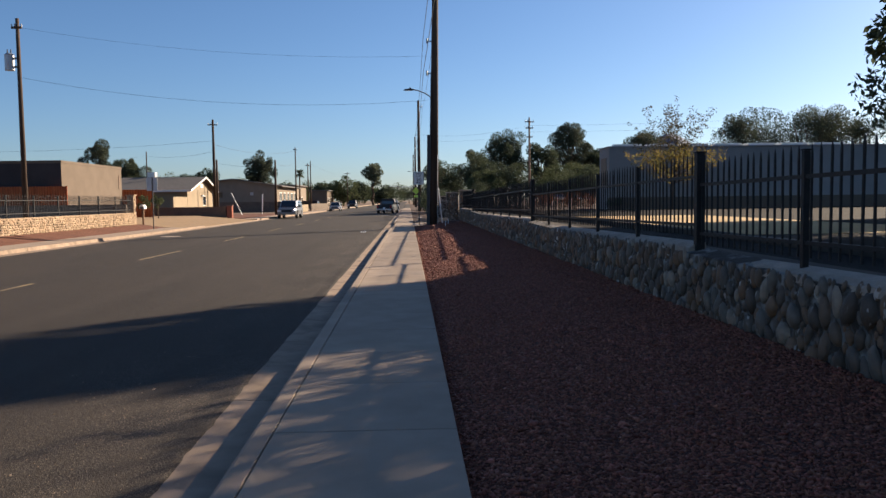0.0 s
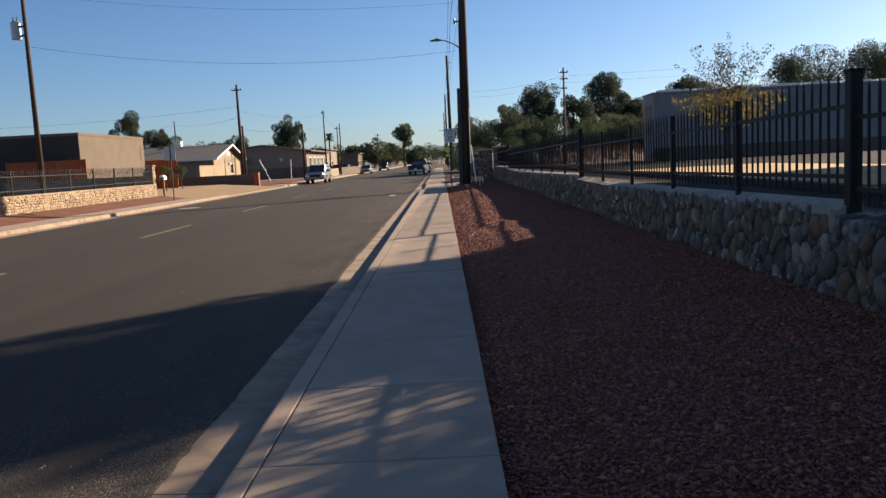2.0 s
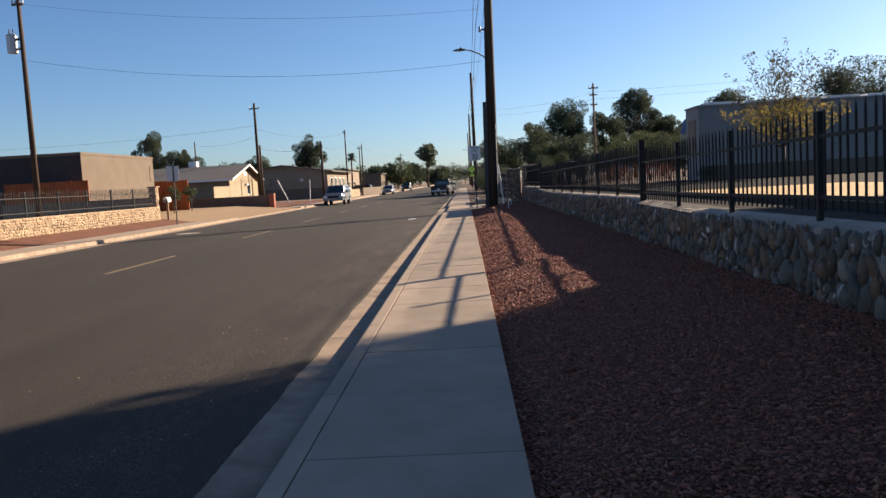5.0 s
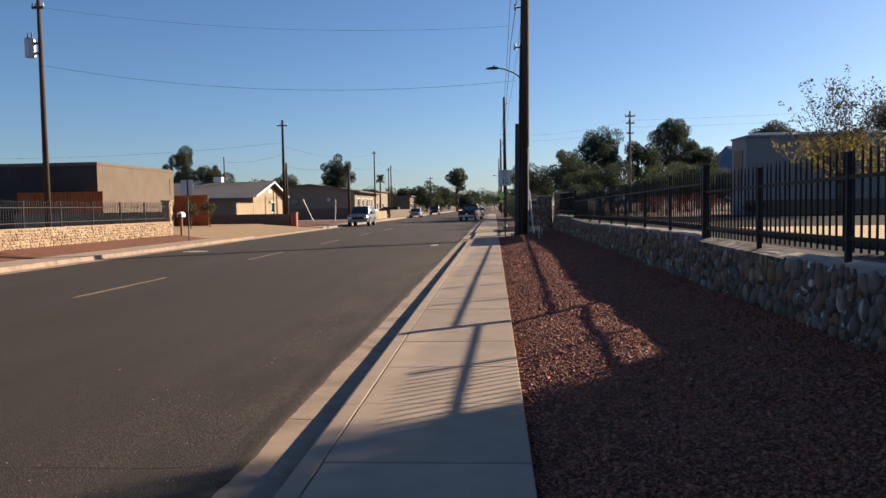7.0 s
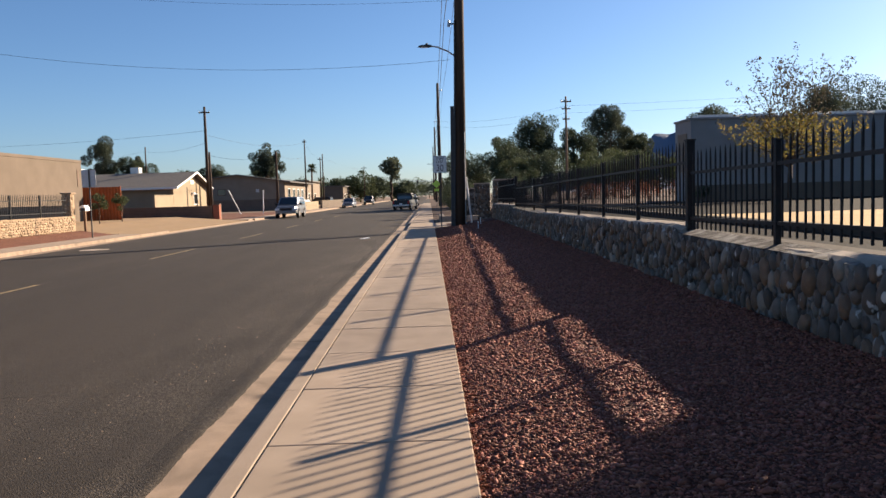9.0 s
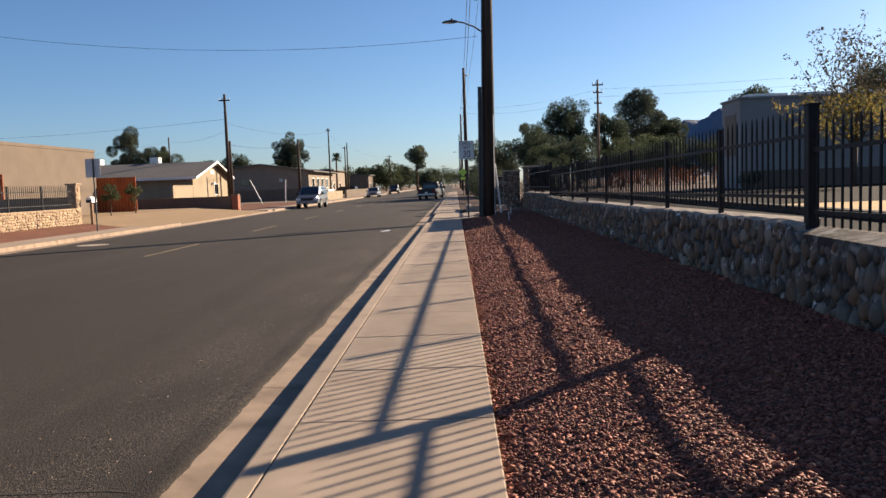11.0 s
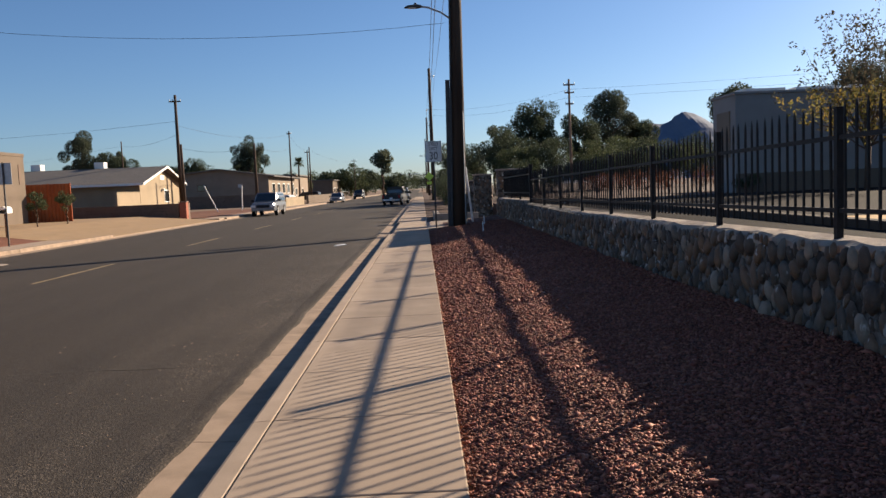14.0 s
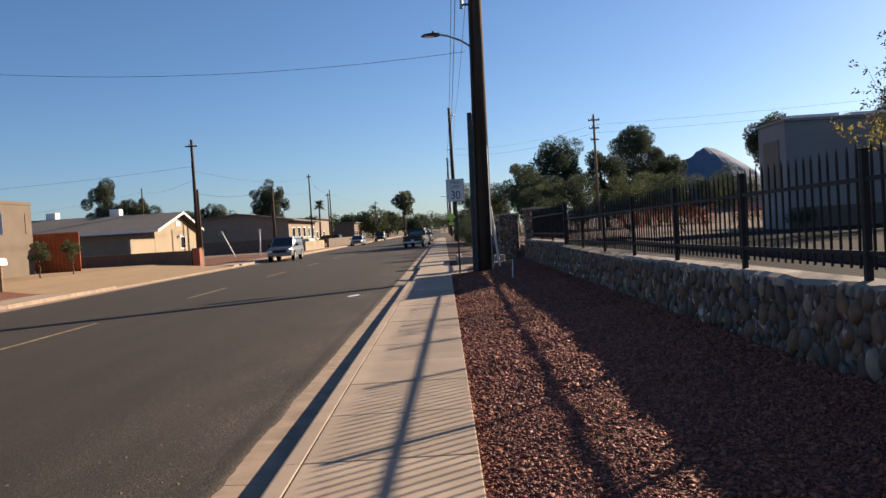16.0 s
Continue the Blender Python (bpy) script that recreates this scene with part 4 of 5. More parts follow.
# ---- poles and wires ----
def utility_pole(x, y, h, r, z0=0.0, mat_="pole_wood", arms=((0.5, 1.2),), label="weathered brown wooden utility pole", lean=(0, 0)):
    """A tapered pole with crossarms (drop from the top, half width), insulators and a ground wire."""
    p = empty("utility_pole", pose(x, y, z0, lean[0], lean[1]), label, "utility pole", group="utility poles")
    bm = tube(bmesh.new(), (0, 0, -0.3), (0, 0, h), r, r * 0.58, 16)
    part("shaft", bm, M[mat_], p, smooth=True)
    for drop, half in arms:
        z = h - drop
        arm = part("crossarm", boxes((-half, half, -0.06 - r * 0.6, 0.05 - r * 0.6, z - 0.06, z + 0.06), bevel=0.01), M["pole_pale"] if mat_ == "pole_pale" else M["pole_wood"], p)
        for u in (-0.92, -0.35, 0.92):
            part("insulator", tubes((((u * half), -r * 0.6, z + 0.06), ((u * half), -r * 0.6, z + 0.22), 0.045, 0.03)), M["galv"], arm)
    return p


utility_pole(-23.0, 43.2, 12.2, 0.17, 0.2, arms=((0.55, 0.3),), label="dark wooden utility pole carrying a transformer")
tr = empty("pole_transformer", pose(-23.38, 43.2, 9.85), "grey cylindrical transformer hung on the utility pole", "transformer")
part("tank", tubes(((-0.16, 0, -0.45), (-0.16, 0, 0.45), 0.26), seg=18), M["galv"], tr, smooth=False)
part("lid", tubes(((-0.16, 0, 0.45), (-0.16, 0, 0.53), 0.28, 0.18), seg=18), M["galv"], tr)
for u in (-0.26, -0.06):
    part("bushing", tubes(((u, 0, 0.52), (u, 0, 0.78), 0.04, 0.03)), M["dark_steel"], tr)
part("bracket", boxes((0.08, 0.25, -0.06, 0.06, -0.3, -0.2), (0.08, 0.25, -0.06, 0.06, 0.2, 0.3)), M["dark_steel"], tr)
utility_pole(-22.6, 87.0, 11.0, 0.20, 0.0, arms=((0.6, 0.55),))
utility_pole(-22.1, 86.2, 6.4, 0.17, 0.0, arms=(), label="short dark stub pole beside the utility pole")
utility_pole(-15.8, 88.0, 6.4, 0.17, 0.0, arms=(), label="short dark wooden pole behind the parked car")
utility_pole(-19.5, 130.5, 10.7, 0.15, 0.0, arms=((0.4, 0.3),))
utility_pole(-46.8, 137.5, 10.7, 0.16, 0.0, arms=(), label="plain wooden pole behind the gable house")
utility_pole(-21.2, 160.0, 9.4, 0.15, 0.0, arms=((0.4, 0.5),))
utility_pole(-19.4, 150.0, 9.4, 0.15, 0.0, arms=())
utility_pole(-18.1, 225.0, 10.0, 0.16, 0.0, arms=((0.5, 0.8),))
utility_pole(13.45, 84.3, 10.4, 0.15, 0.3, "pole_pale", arms=((0.5, 0.5), (1.2, 0.42), (2.2, 0.35)), label="pale wooden utility pole with crossarms")


def road_pole(x, y, h, r, label, lamp=False, riser=False, tilt=0.0):
    p = utility_pole(x, y, h, r, 0.0, arms=(), label=label, lean=(0, tilt))
    for z, u in ((8.9, -0.45), (10.75, -0.45), (h - 0.9, 0.5)):
        b = part("bracket", boxes((min(0, u), max(0, u), -0.03, 0.03, z - 0.03, z + 0.03)), M["dark_steel"], p)
        part("insulator", tubes(((u, 0, z - 0.12), (u, 0, z + 0.16), 0.07, 0.05)), M["galv"], b)
    if riser:
        part("riser", boxes((-r - 0.13, -r + 0.02, -0.10, 0.05, -0.05, 5.33), bevel=0.012), M["dark_steel"], p, "dark riser guard strapped to the pole")
        part("conduit", tubes(((-r + 0.02, -r * 0.72, 0), (-r + 0.08, -r * 0.6, 9.0), 0.035)), M["dark_steel"], p)
        part("conduit", tubes(((r * 0.8, -r * 0.55, 0), (r * 0.62, -r * 0.5, 4.2), 0.03)), M["galv"], p)
    if lamp:
        bm = bmesh.new()
        pts = [(-0.12, 0, 7.45), (-0.5, 0, 7.72), (-0.95, 0, 7.9), (-1.25, 0, 7.95)]
        for a, b in zip(pts, pts[1:]):
            tube(bm, a, b, 0.035, seg=8)
        part("lamp_arm", bm, M["galv"], p)
        head = part("lamp_head", prism([(-1.82, 7.905), (-1.72, 7.965), (-1.45, 8.005), (-1.22, 7.985), (-1.20, 7.925), (-1.35, 7.895)], 0.22, "y", -0.11), M["dark_steel"], p)
        part("lens", boxes((-1.70, -1.40, -0.09, 0.09, 7.882, 7.896)), M["lamp_glass"], head)
        part("photocell", tubes(((-1.42, 0, 8.0), (-1.42, 0, 8.07), 0.045), seg=10), M["black_trim"], head)
    return p


road_pole(1.15, 41.95, 15.5, 0.285, "massive dark wooden utility pole carrying a street lamp", True, True, 1.1)
road_pole(1.25, 107.5, 15.6, 0.27, "tall dark wooden utility pole beside the pavement")
road_pole(1.3, 172.0, 15.6, 0.26, "tall dark wooden utility pole further down the street", True)
road_pole(1.3, 240.0, 15.6, 0.26, "tall dark wooden utility pole far down the street")


def wires(name, pts, sag, r, label):
    ob = curve_wire(name, pts, r, M["wire"], sag=sag)
    tagged(ob, label, "wire", group="overhead wires")


for dx, z in ((0.62, 14.6), (-0.45, 10.9), (-0.45, 9.05)):
    wires("power_line", [(1.12 + dx, -25.0, z), (1.12 + dx, 41.95, z), (1.25 + dx, 107.5, z), (1.3 + dx, 172, z), (1.3 + dx, 240, z)], 0.9, 0.014, "black overhead power line strung along the street")
wires("service_wire", [(0.9, 41.9, 7.35), (-23.0, 43.2, 9.0)], 0.8, 0.007, "thin overhead wire crossing the street")
wires("service_wire", [(0.9, 41.9, 9.9), (-23.0, 43.2, 11.9)], 0.6, 0.005, "thin overhead wire crossing the street")
wires("pole_line", [(-22.6, 87.0, 8.2), (-19.5, 130.5, 10.2), (-19.4, 150, 8.9), (-18.1, 225, 9.4)], 0.8, 0.010, "overhead line between poles across the street")
wires("pole_line", [(-22.6, 87.0, 7.4), (-46.8, 137.5, 10.0), (-90, 170, 9)], 0.5, 0.010, "overhead line behind the gable house")
wires("pole_line", [(-22.6, 87.0, 6.2), (-15.8, 88.0, 6.1), (-19.5, 130.5, 8.2)], 0.5, 0.010, "slack overhead line across the street")
wires("pole_line", [(-22.6, 87.0, 8.6), (-70, 96.0, 8.6)], 0.7, 0.010, "overhead line behind the tan building")
for z in (9.8, 9.1):
    wires("pole_line", [(1.25, 107.5, z + 1.0), (13.45, 84.3, z), (60, 60, z)], 0.6, 0.007, "overhead line beyond the yard")

# pale guard tube on the stay wire
gs = empty("guy_wire", pose(1.72, 43.0, 0.08), "stay wire with a pale plastic guard tube", "guy wire")
part("guard", tubes(((0, 0, -0.05), (-0.22, -0.02, 2.15), 0.04)), M["sign_white"], gs)
part("stay", tubes(((-0.22, -0.02, 2.15), (-0.52, -1.0, 8.6), 0.008), seg=6), M["wire"], gs)
for (x, y) in ((1.95, 40.6), (1.62, 36.9)):
    st = empty("marker_stake", pose(x, y, grade(x)), "small pale marker stake in the gravel", "stake")
    part("stake", tubes(((0, 0, -0.05), (0, 0, 0.28), 0.015)), M["sign_white"], st)


# ---- signs ----
def text_part(body, size, x, z, parent, mat_):
    cu = bpy.data.curves.new("text", "FONT")
    cu.body, cu.size, cu.align_x, cu.align_y, cu.extrude = body, size, "CENTER", "CENTER", 0.0015
    tmp = bpy.data.objects.new("text", cu)
    scene.collection.objects.link(tmp)
    dg = bpy.context.evaluated_depsgraph_get()
    me = bpy.data.meshes.new_from_object(tmp.evaluated_get(dg))
    bpy.data.objects.remove(tmp)
    me.materials.clear()
    me.materials.append(mat_)
    ob = new("lettering", me)
    ob.parent = parent
    ob.matrix_basis = pose(x, -0.0335, z, 90, 0, 0)
    ob.scale = (0.92, 1.12, 1)
    return ob


sg = empty("speed_limit_sign", pose(0.31, 42.5, 0), "white speed limit sign reading 30 on a steel post", "sign")
part("post", boxes((-0.03, 0.03, -0.012, 0.03, -0.1, 3.2)), M["dark_steel"], sg)
plate = part("plate", boxes((-0.305, 0.305, -0.030, -0.024, 2.45, 3.21), bevel=0.002), M["sign_white"], sg)
part("border", boxes((-0.29, 0.29, -0.0325, -0.0305, 3.185, 3.195), (-0.29, 0.29, -0.0325, -0.0305, 2.465, 2.475), (-0.29, -0.28, -0.0325, -0.0305, 2.4755, 3.1845), (0.28, 0.29, -0.0325, -0.0305, 2.4755, 3.1845)), M["sign_black"], plate)
text_part("SPEED", 0.15, 0, 3.09, plate, M["sign_black"])
text_part("LIMIT", 0.15, 0, 2.93, plate, M["sign_black"])
text_part("30", 0.36, 0, 2.655, plate, M["sign_black"])

ps = empty("crossing_sign", pose(0.75, 106.4, 0), "lime yellow diamond warning sign on a post", "sign")
part("post", boxes((-0.03, 0.03, -0.01, 0.03, -0.1, 3.3)), M["dark_steel"], ps)
part("plate", prism([(0, 2.3), (0.53, 2.83), (0, 3.36), (-0.53, 2.83)], -0.01, "y", -0.015), M["sign_yellow"], ps)
part("sub_plate", boxes((-0.3, 0.3, -0.025, -0.015, 1.9, 2.24)), M["sign_yellow"], ps)

ts = empty("traffic_signal", pose(-2, 300, 0), "distant traffic signal on a mast arm", "traffic light")
part("mast", tubes(((4.2, 0, -0.2), (4.2, 0, 6.8), 0.12)), M["galv"], ts)
part("arm", tubes(((4.2, 0, 6.6), (-6.5, 0, 7.0), 0.07)), M["galv"], ts)
for u in (-5.9, -2.4):
    hd = part("signal_head", boxes((u - 0.2, u + 0.2, -0.15, 0.15, 5.9, 7.1), bevel=0.03), M["black_trim"], ts)
    for q in range(3):
        part("lens", tubes(((u, -0.15, 6.15 + 0.35 * q), (u, -0.17, 6.15 + 0.35 * q), 0.13), seg=12), M["tail"] if q == 2 else M["dark_steel"], hd)


# ---- beyond the wall ----
def white_building():
    b = empty("white_building", pose(12.0, 43.45, LOT_Z - 0.05), "long pale block building in shade beyond the yard", "building")
    part("wall", boxes((0, 40, 0, 2.3, -0.2, 3.78)), M["white_block"], b)
    part("rear_wing", boxes((6, 40, 2.32, 16, -0.2, 3.6)), M["white_block"], b)
    for k in range(1, 19):
        part("course_line", boxes((0.0, 40, -0.008, -0.002, 0.2 * k - 0.002, 0.2 * k + 0.002)), M["white_block"], b)
    part("base_band", boxes((-0.02, 40, -0.04, -0.013, 0.0, 0.75)), M["stucco_tan"], b)
    part("coping", boxes((-0.06, 40, -0.07, 2.36, 3.78, 3.88), bevel=0.012), M["white_block"], b)
    for k in range(7):
        sk = part("skylight", boxes((0.5 + 2.1 * k, 2.2 + 2.1 * k, 0.5, 1.3, 3.88, 4.04), bevel=0.01), M["white_paint"], b)
    part("panel", boxes((-0.05, -0.005, 0.5, 1.8, 1.4, 3.2), bevel=0.01), M["stucco_grey"], b)


white_building()
pier("gate_pier", 2.85, 52.3, 0.85, 0.7, 2.0, 0.0, "cobble_far", "far cobble gate pier with a pale cap", seed=5)
gw = empty("gate_wing_wall", pose(1.95, 55.2, 0), "cobble wing wall beyond the driveway", "wall")
part("core", boxes((0, 1.2, 0, 0.4, -0.1, 1.75), bevel=0.02), M["mortar"], gw)
part("cap", boxes((-0.05, 1.25, -0.05, 0.45, 1.75, 1.82), bevel=0.01), M["coping"], gw)
gate = empty("iron_gate", pose(4.0, 46.3, 0.1), "black iron gate standing open beside the pier", "gate")
part("gate_frame", boxes((-0.02, 0.02, 0, 5.4, 0.05, 0.10), (-0.02, 0.02, 0, 5.4, 1.75, 1.80), (-0.02, 0.02, 0, 0.05, 0.101, 1.749), (-0.02, 0.02, 5.35, 5.4, 0.101, 1.749)), M["iron"], gate)
for k in range(36):
    piece("bar", PICKET, gate, Matrix.Translation((0.0, 0.15 + 0.145 * k, 0.1)) @ Matrix.Diagonal((1, 1, 1.8, 1)))

# low stones and planter by the far walk
pl = empty("planter_kerb", pose(0.35, 49.0, 0.0), "low pale concrete planter edge beside the pavement", "planter")
part("edge", boxes((0, 2.0, 0, 0.25, -0.05, 0.3), (0, 0.25, 0.251, 5.0, -0.05, 0.3), bevel=0.02), M["coping"], pl)
verge = tagged(part("ground_verge", boxes((0.01, 3.6, 47.85, 300, -0.3, -0.03)), M["shaded_dirt"]), "red dirt verge beyond the driveway", "ground", kind="structure")

# the hill on the skyline
def hill():
    rnd = random.Random(3)
    vs, fs = [], []
    n, rings = 120, 14
    for r in range(rings):
        f = r / (rings - 1)
        for i in range(n + 1):
            u = i / n
            x = 230 + 900 * u
            xx = x + 20
            peak = 88 * math.exp(-((xx - 510) / 92) ** 4) + 24 * math.exp(-((xx - 528) / 34) ** 2) + 12 * math.exp(-((xx - 455) / 22) ** 2) + 55 * math.exp(-((xx - 380) / 60) ** 2) + 85 * math.exp(-((xx - 720) / 150) ** 2) + 75 * math.exp(-((xx - 950) / 150) ** 2) + 30 * math.exp(-((xx - 330) / 60) ** 2)
            jag = 7 * noise.noise((x * 0.03, 0.2, 0)) + 4 * noise.noise((x * 0.11, 1.2, 0)) + 2 * noise.noise((x * 0.3, 3.2, 0))
            h = max(0.0, peak + jag * min(1, peak / 60))
            y = 1500 - 260 * (1 - f) + 25 * noise.noise((x * 0.01, f * 3, 5))
            z = h * f ** 0.9 + 6 * noise.noise((x * 0.05, f * 6, 2)) * f * (1 - f) * 3
            vs.append((x, y, z - 1))
    for r in range(rings - 1):
        for i in range(n):
            a = r * (n + 1) + i
            fs.append((a, a + 1, a + n + 2, a + n + 1))
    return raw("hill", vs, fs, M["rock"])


tagged(new("hill", hill()), "rocky hill on the skyline with blue haze in its colour", "hill", kind="structure")


# ---- trees ----
def leaf_cloud(blobs, count, size, seed, flat=0.0):
    """Small two-leaf sprays scattered in the shells of many clumps, with gaps between them."""
    rng = np.random.default_rng(seed)
    c = np.array([b[:3] for b in blobs], float)
    r = np.array([b[3] for b in blobs], float)
    w = r ** 2 / (r ** 2).sum()
    k = rng.choice(len(blobs), count, p=w)
    d = rng.normal(size=(count, 3))
    d /= np.linalg.norm(d, axis=1)[:, None]
    rad = r[k] * rng.uniform(0.25, 1.0, count) ** 0.45
    p = c[k] + d * rad[:, None] * np.array([1, 1, 1 - flat])
    a = rng.normal(size=(count, 3))
    a /= np.linalg.norm(a, axis=1)[:, None]
    b = np.cross(a, rng.normal(size=(count, 3)))
    b /= np.linalg.norm(b, axis=1)[:, None]
    s = size * rng.uniform(0.55, 1.35, count)[:, None]
    a, b = a * s, b * s * 0.45
    q = np.stack([p - a, p + b - a * 0.1, p + a, p - b - a * 0.1], 1).reshape(-1, 3)
    f = np.arange(count * 4).reshape(-1, 4)
    return q.tolist(), f.tolist()


def tree(x, y, z0, h, crown, leaf, label, seed, trunk_r=0.18, trunk_h=None, leaves=2600, size=0.22, blobs=26, blob_r=0.30, shape="round", spread=None, limbs=7):
    """Tapered trunk, limbs that reach into the crown, and a crown of many sprays in uneven clumps."""
    rnd = random.Random(seed)
    t = empty("tree", pose(x, y, z0), label, "tree", group="street and garden trees")
    trunk_h = trunk_h or h * 0.45
    cz, rz = (trunk_h * 0.8 + h) / 2, (h - trunk_h * 0.8) / 2
    bl = []
    for i in range(blobs):
        an, el = rnd.uniform(0, 6.283), rnd.uniform(-0.9, 1.0)
        rr = (1 - el * el) ** 0.5 if abs(el) < 1 else 0
        f = rnd.uniform(0.45, 0.95)
        if shape == "drum":
            el = rnd.uniform(-0.9, 0.9)
            rr, f = rnd.random() ** 0.5 * 0.86 * (1 - ((el + 0.15) / 1.1) ** 2) ** 0.5, 1.0
        if shape == "umbrella":
            el = abs(el) ** 0.7 * (1 if rnd.random() < 0.8 else -0.3)
        bl.append((crown * rr * f * math.cos(an), crown * rr * f * math.sin(an), cz + rz * el * f * 0.95, crown * blob_r * rnd.uniform(0.6, 1.25)))
    bm = bmesh.new()
    bend = [Vector((0, 0, -0.2))]
    for i in range(1, 6):
        bend.append(Vector((rnd.uniform(-0.03, 0.03) * h, rnd.uniform(-0.03, 0.03) * h, (trunk_h + rz * 0.5) * i / 5)))
    for i in range(5):
        tube(bm, bend[i], bend[i + 1], trunk_r * (1 - 0.14 * i), trunk_r * (1 - 0.14 * (i + 1)), 9)
    part("trunk", bm, M["bark"], t, smooth=True)
    for i in range(limbs):
        b = bl[rnd.randrange(len(bl))]
        a = bend[rnd.choice((2, 3, 3, 4))]
        mid = a.lerp(Vector(b[:3]), 0.5) + Vector((0, 0, -0.05 * h * rnd.random()))
        bm = bmesh.new()
        tube(bm, a, mid, trunk_r * 0.42, trunk_r * 0.27, 7)
        tube(bm, mid, Vector(b[:3]), trunk_r * 0.27, trunk_r * 0.10, 7)
        part("limb", bm, M["bark"], t, smooth=True)
    fine = 0.52 if 60 < y < 215 else 1.0
    v, f = leaf_cloud(bl, int(leaves * 1.3 / fine ** 2), size * 0.64 * fine, seed)
    ob = new("crown", raw("crown", v, f, M[leaf]))
    ob.parent = t
    return t


# the two that shade the pavement at the start of the walk
# out of view: added, with its crown shaped to cast the street's shadow
tree(19.0, 21.45, LOT_Z, 10.1, 3.05, "leaf_dark", "unseen dense dark green tree added to shade the street", 101, 0.4, 4.6, 26000, 0.30, 120, 0.30, "drum", limbs=10)
tree(11.75, 8.9, LOT_Z, 4.65, 3.75, "leaf_dark", "spreading dark green tree standing in the yard", 102, 0.2, 1.5, 50000, 0.115, 104, 0.27, limbs=12)

# the small autumn tree before the white building
def autumn_tree(x, y, z0):
    rnd = random.Random(31)
    t = empty("tree", pose(x, y, z0), "small autumn tree with gold lower leaves and sparse olive twigs", "tree", group="street and garden trees")
    bm = bmesh.new()
    tube(bm, (0, 0, -0.1), (0.03, 0, 1.5), 0.09, 0.075, 9)
    part("trunk", bm, M["bark"], t, smooth=True)
    gold, olive = [], []
    for i in range(34):
        an = 2.4 * i + rnd.uniform(-0.3, 0.3)
        low = i % 3 == 0
        el = rnd.uniform(0.15, 0.5) if low else rnd.uniform(0.75, 1.3)
        ln = rnd.uniform(2.2, 3.1) if low else rnd.uniform(2.4, 3.9)
        p, d = Vector((0, 0, rnd.uniform(1.1, 1.7))), Vector((math.cos(an) * math.cos(el), math.sin(an) * math.cos(el), math.sin(el)))
        bm = bmesh.new()
        r = 0.030
        for s in range(8):
            q = p + d * ln / 8
            tube(bm, p, q, r, r * 0.80, 5, False)
            r *= 0.78
            d = (d + Vector((rnd.uniform(-0.2, 0.2), rnd.uniform(-0.2, 0.2), rnd.uniform(-0.06, 0.16)))).normalized()
            p = q
            if s > 1:
                (gold if q.z < 2.7 + 0.4 * rnd.random() else olive).append((*q, rnd.uniform(0.14, 0.30)))
                if rnd.random() < 0.6:
                    w = q + Vector((rnd.uniform(-1, 1), rnd.uniform(-1, 1), rnd.uniform(0.1, 1))).normalized() * rnd.uniform(0.25, 0.5)
                    tube(bm, q, w, r * 0.6, r * 0.25, 4, False)
                    (gold if w.z < 2.8 else olive).append((*w, rnd.uniform(0.10, 0.24)))
        part("branch", bm, M["bark"], t)
    v, f = leaf_cloud(gold, 3000, 0.060, 7)
    c1 = new("lower_crown", raw("lower_crown", v, f, M["leaf_gold"]))
    v, f = leaf_cloud(olive, 2600, 0.056, 8)
    c2 = new("upper_crown", raw("upper_crown", v, f, M["leaf_olive"]))
    for c in (c1, c2):
        c.parent = t
    t.scale = (1.14, 1.14, 1.14)


autumn_tree(14.35, 38.6, LOT_Z)

# trees beyond the yard
DK = "dark green tree beyond the yard"
tree(13.3, 104, 0.5, 10.9, 3.1, "leaf_dark", "broad dark green tree behind the fence", 41, 0.3, 3.5, 4200, 0.34, 40, 0.33)
tree(8.8, 108, 0.5, 8.8, 1.9, "leaf_grey", "thin grey-green tree behind the fence", 42, 0.2, 3.0, 1900, 0.30, 26, 0.32)
tree(18.0, 102, 0.5, 8.6, 2.6, "leaf_dark", "spreading dark green tree behind the fence", 43, 0.3, 2.8, 3600, 0.33, 34, 0.33)
tree(23.2, 110, 0.5, 12.1, 3.3, "leaf_pine", "tall round-crowned pine with bare lower trunk", 44, 0.3, 6.9, 7600, 0.26, 110, 0.25, "drum")
tree(27.2, 112, 0.5, 9.2, 2.7, "leaf_dark", "dark rounded tree behind the pine", 45, 0.3, 3.0, 3300, 0.34, 30, 0.34)
tree(6.0, 118, 0.5, 7.0, 3.4, "leaf_dark", "low dark tree beyond the gate", 46, 0.25, 1.6, 3000, 0.33, 26, 0.34)
tree(9.5, 96, 0.5, 6.6, 3.4, "leaf_dark", "low dark spreading tree beyond the fence", 47, 0.25, 1.6, 3200, 0.30, 26, 0.34)
tree(21.5, 98, 0.5, 5.6, 3.6, "leaf_green", "green rounded tree beyond the fence", 48, 0.25, 1.8, 3600, 0.30, 28, 0.34)
for k, (x, y, h, c) in enumerate(((9.0, 88, 4.4, 2.4), (12.5, 90, 5.0, 2.6), (16.5, 88, 4.6, 2.6), (20.5, 91, 5.2, 2.8), (25.0, 93, 5.0, 2.8), (30.0, 96, 5.4, 3.0))):
    tree(x, y, 0.5, h, c, "leaf_dark" if k % 2 else "leaf_green", "low dark bushy tree beyond the yard", 150 + k, 0.15, 0.9, 2600, 0.26, 26, 0.36)
tree(5.0, 150, 0.3, 9.5, 2.4, "leaf_grey", "slim grey-green tree down the street", 49, 0.2, 4.0, 1800, 0.34, 20, 0.34)
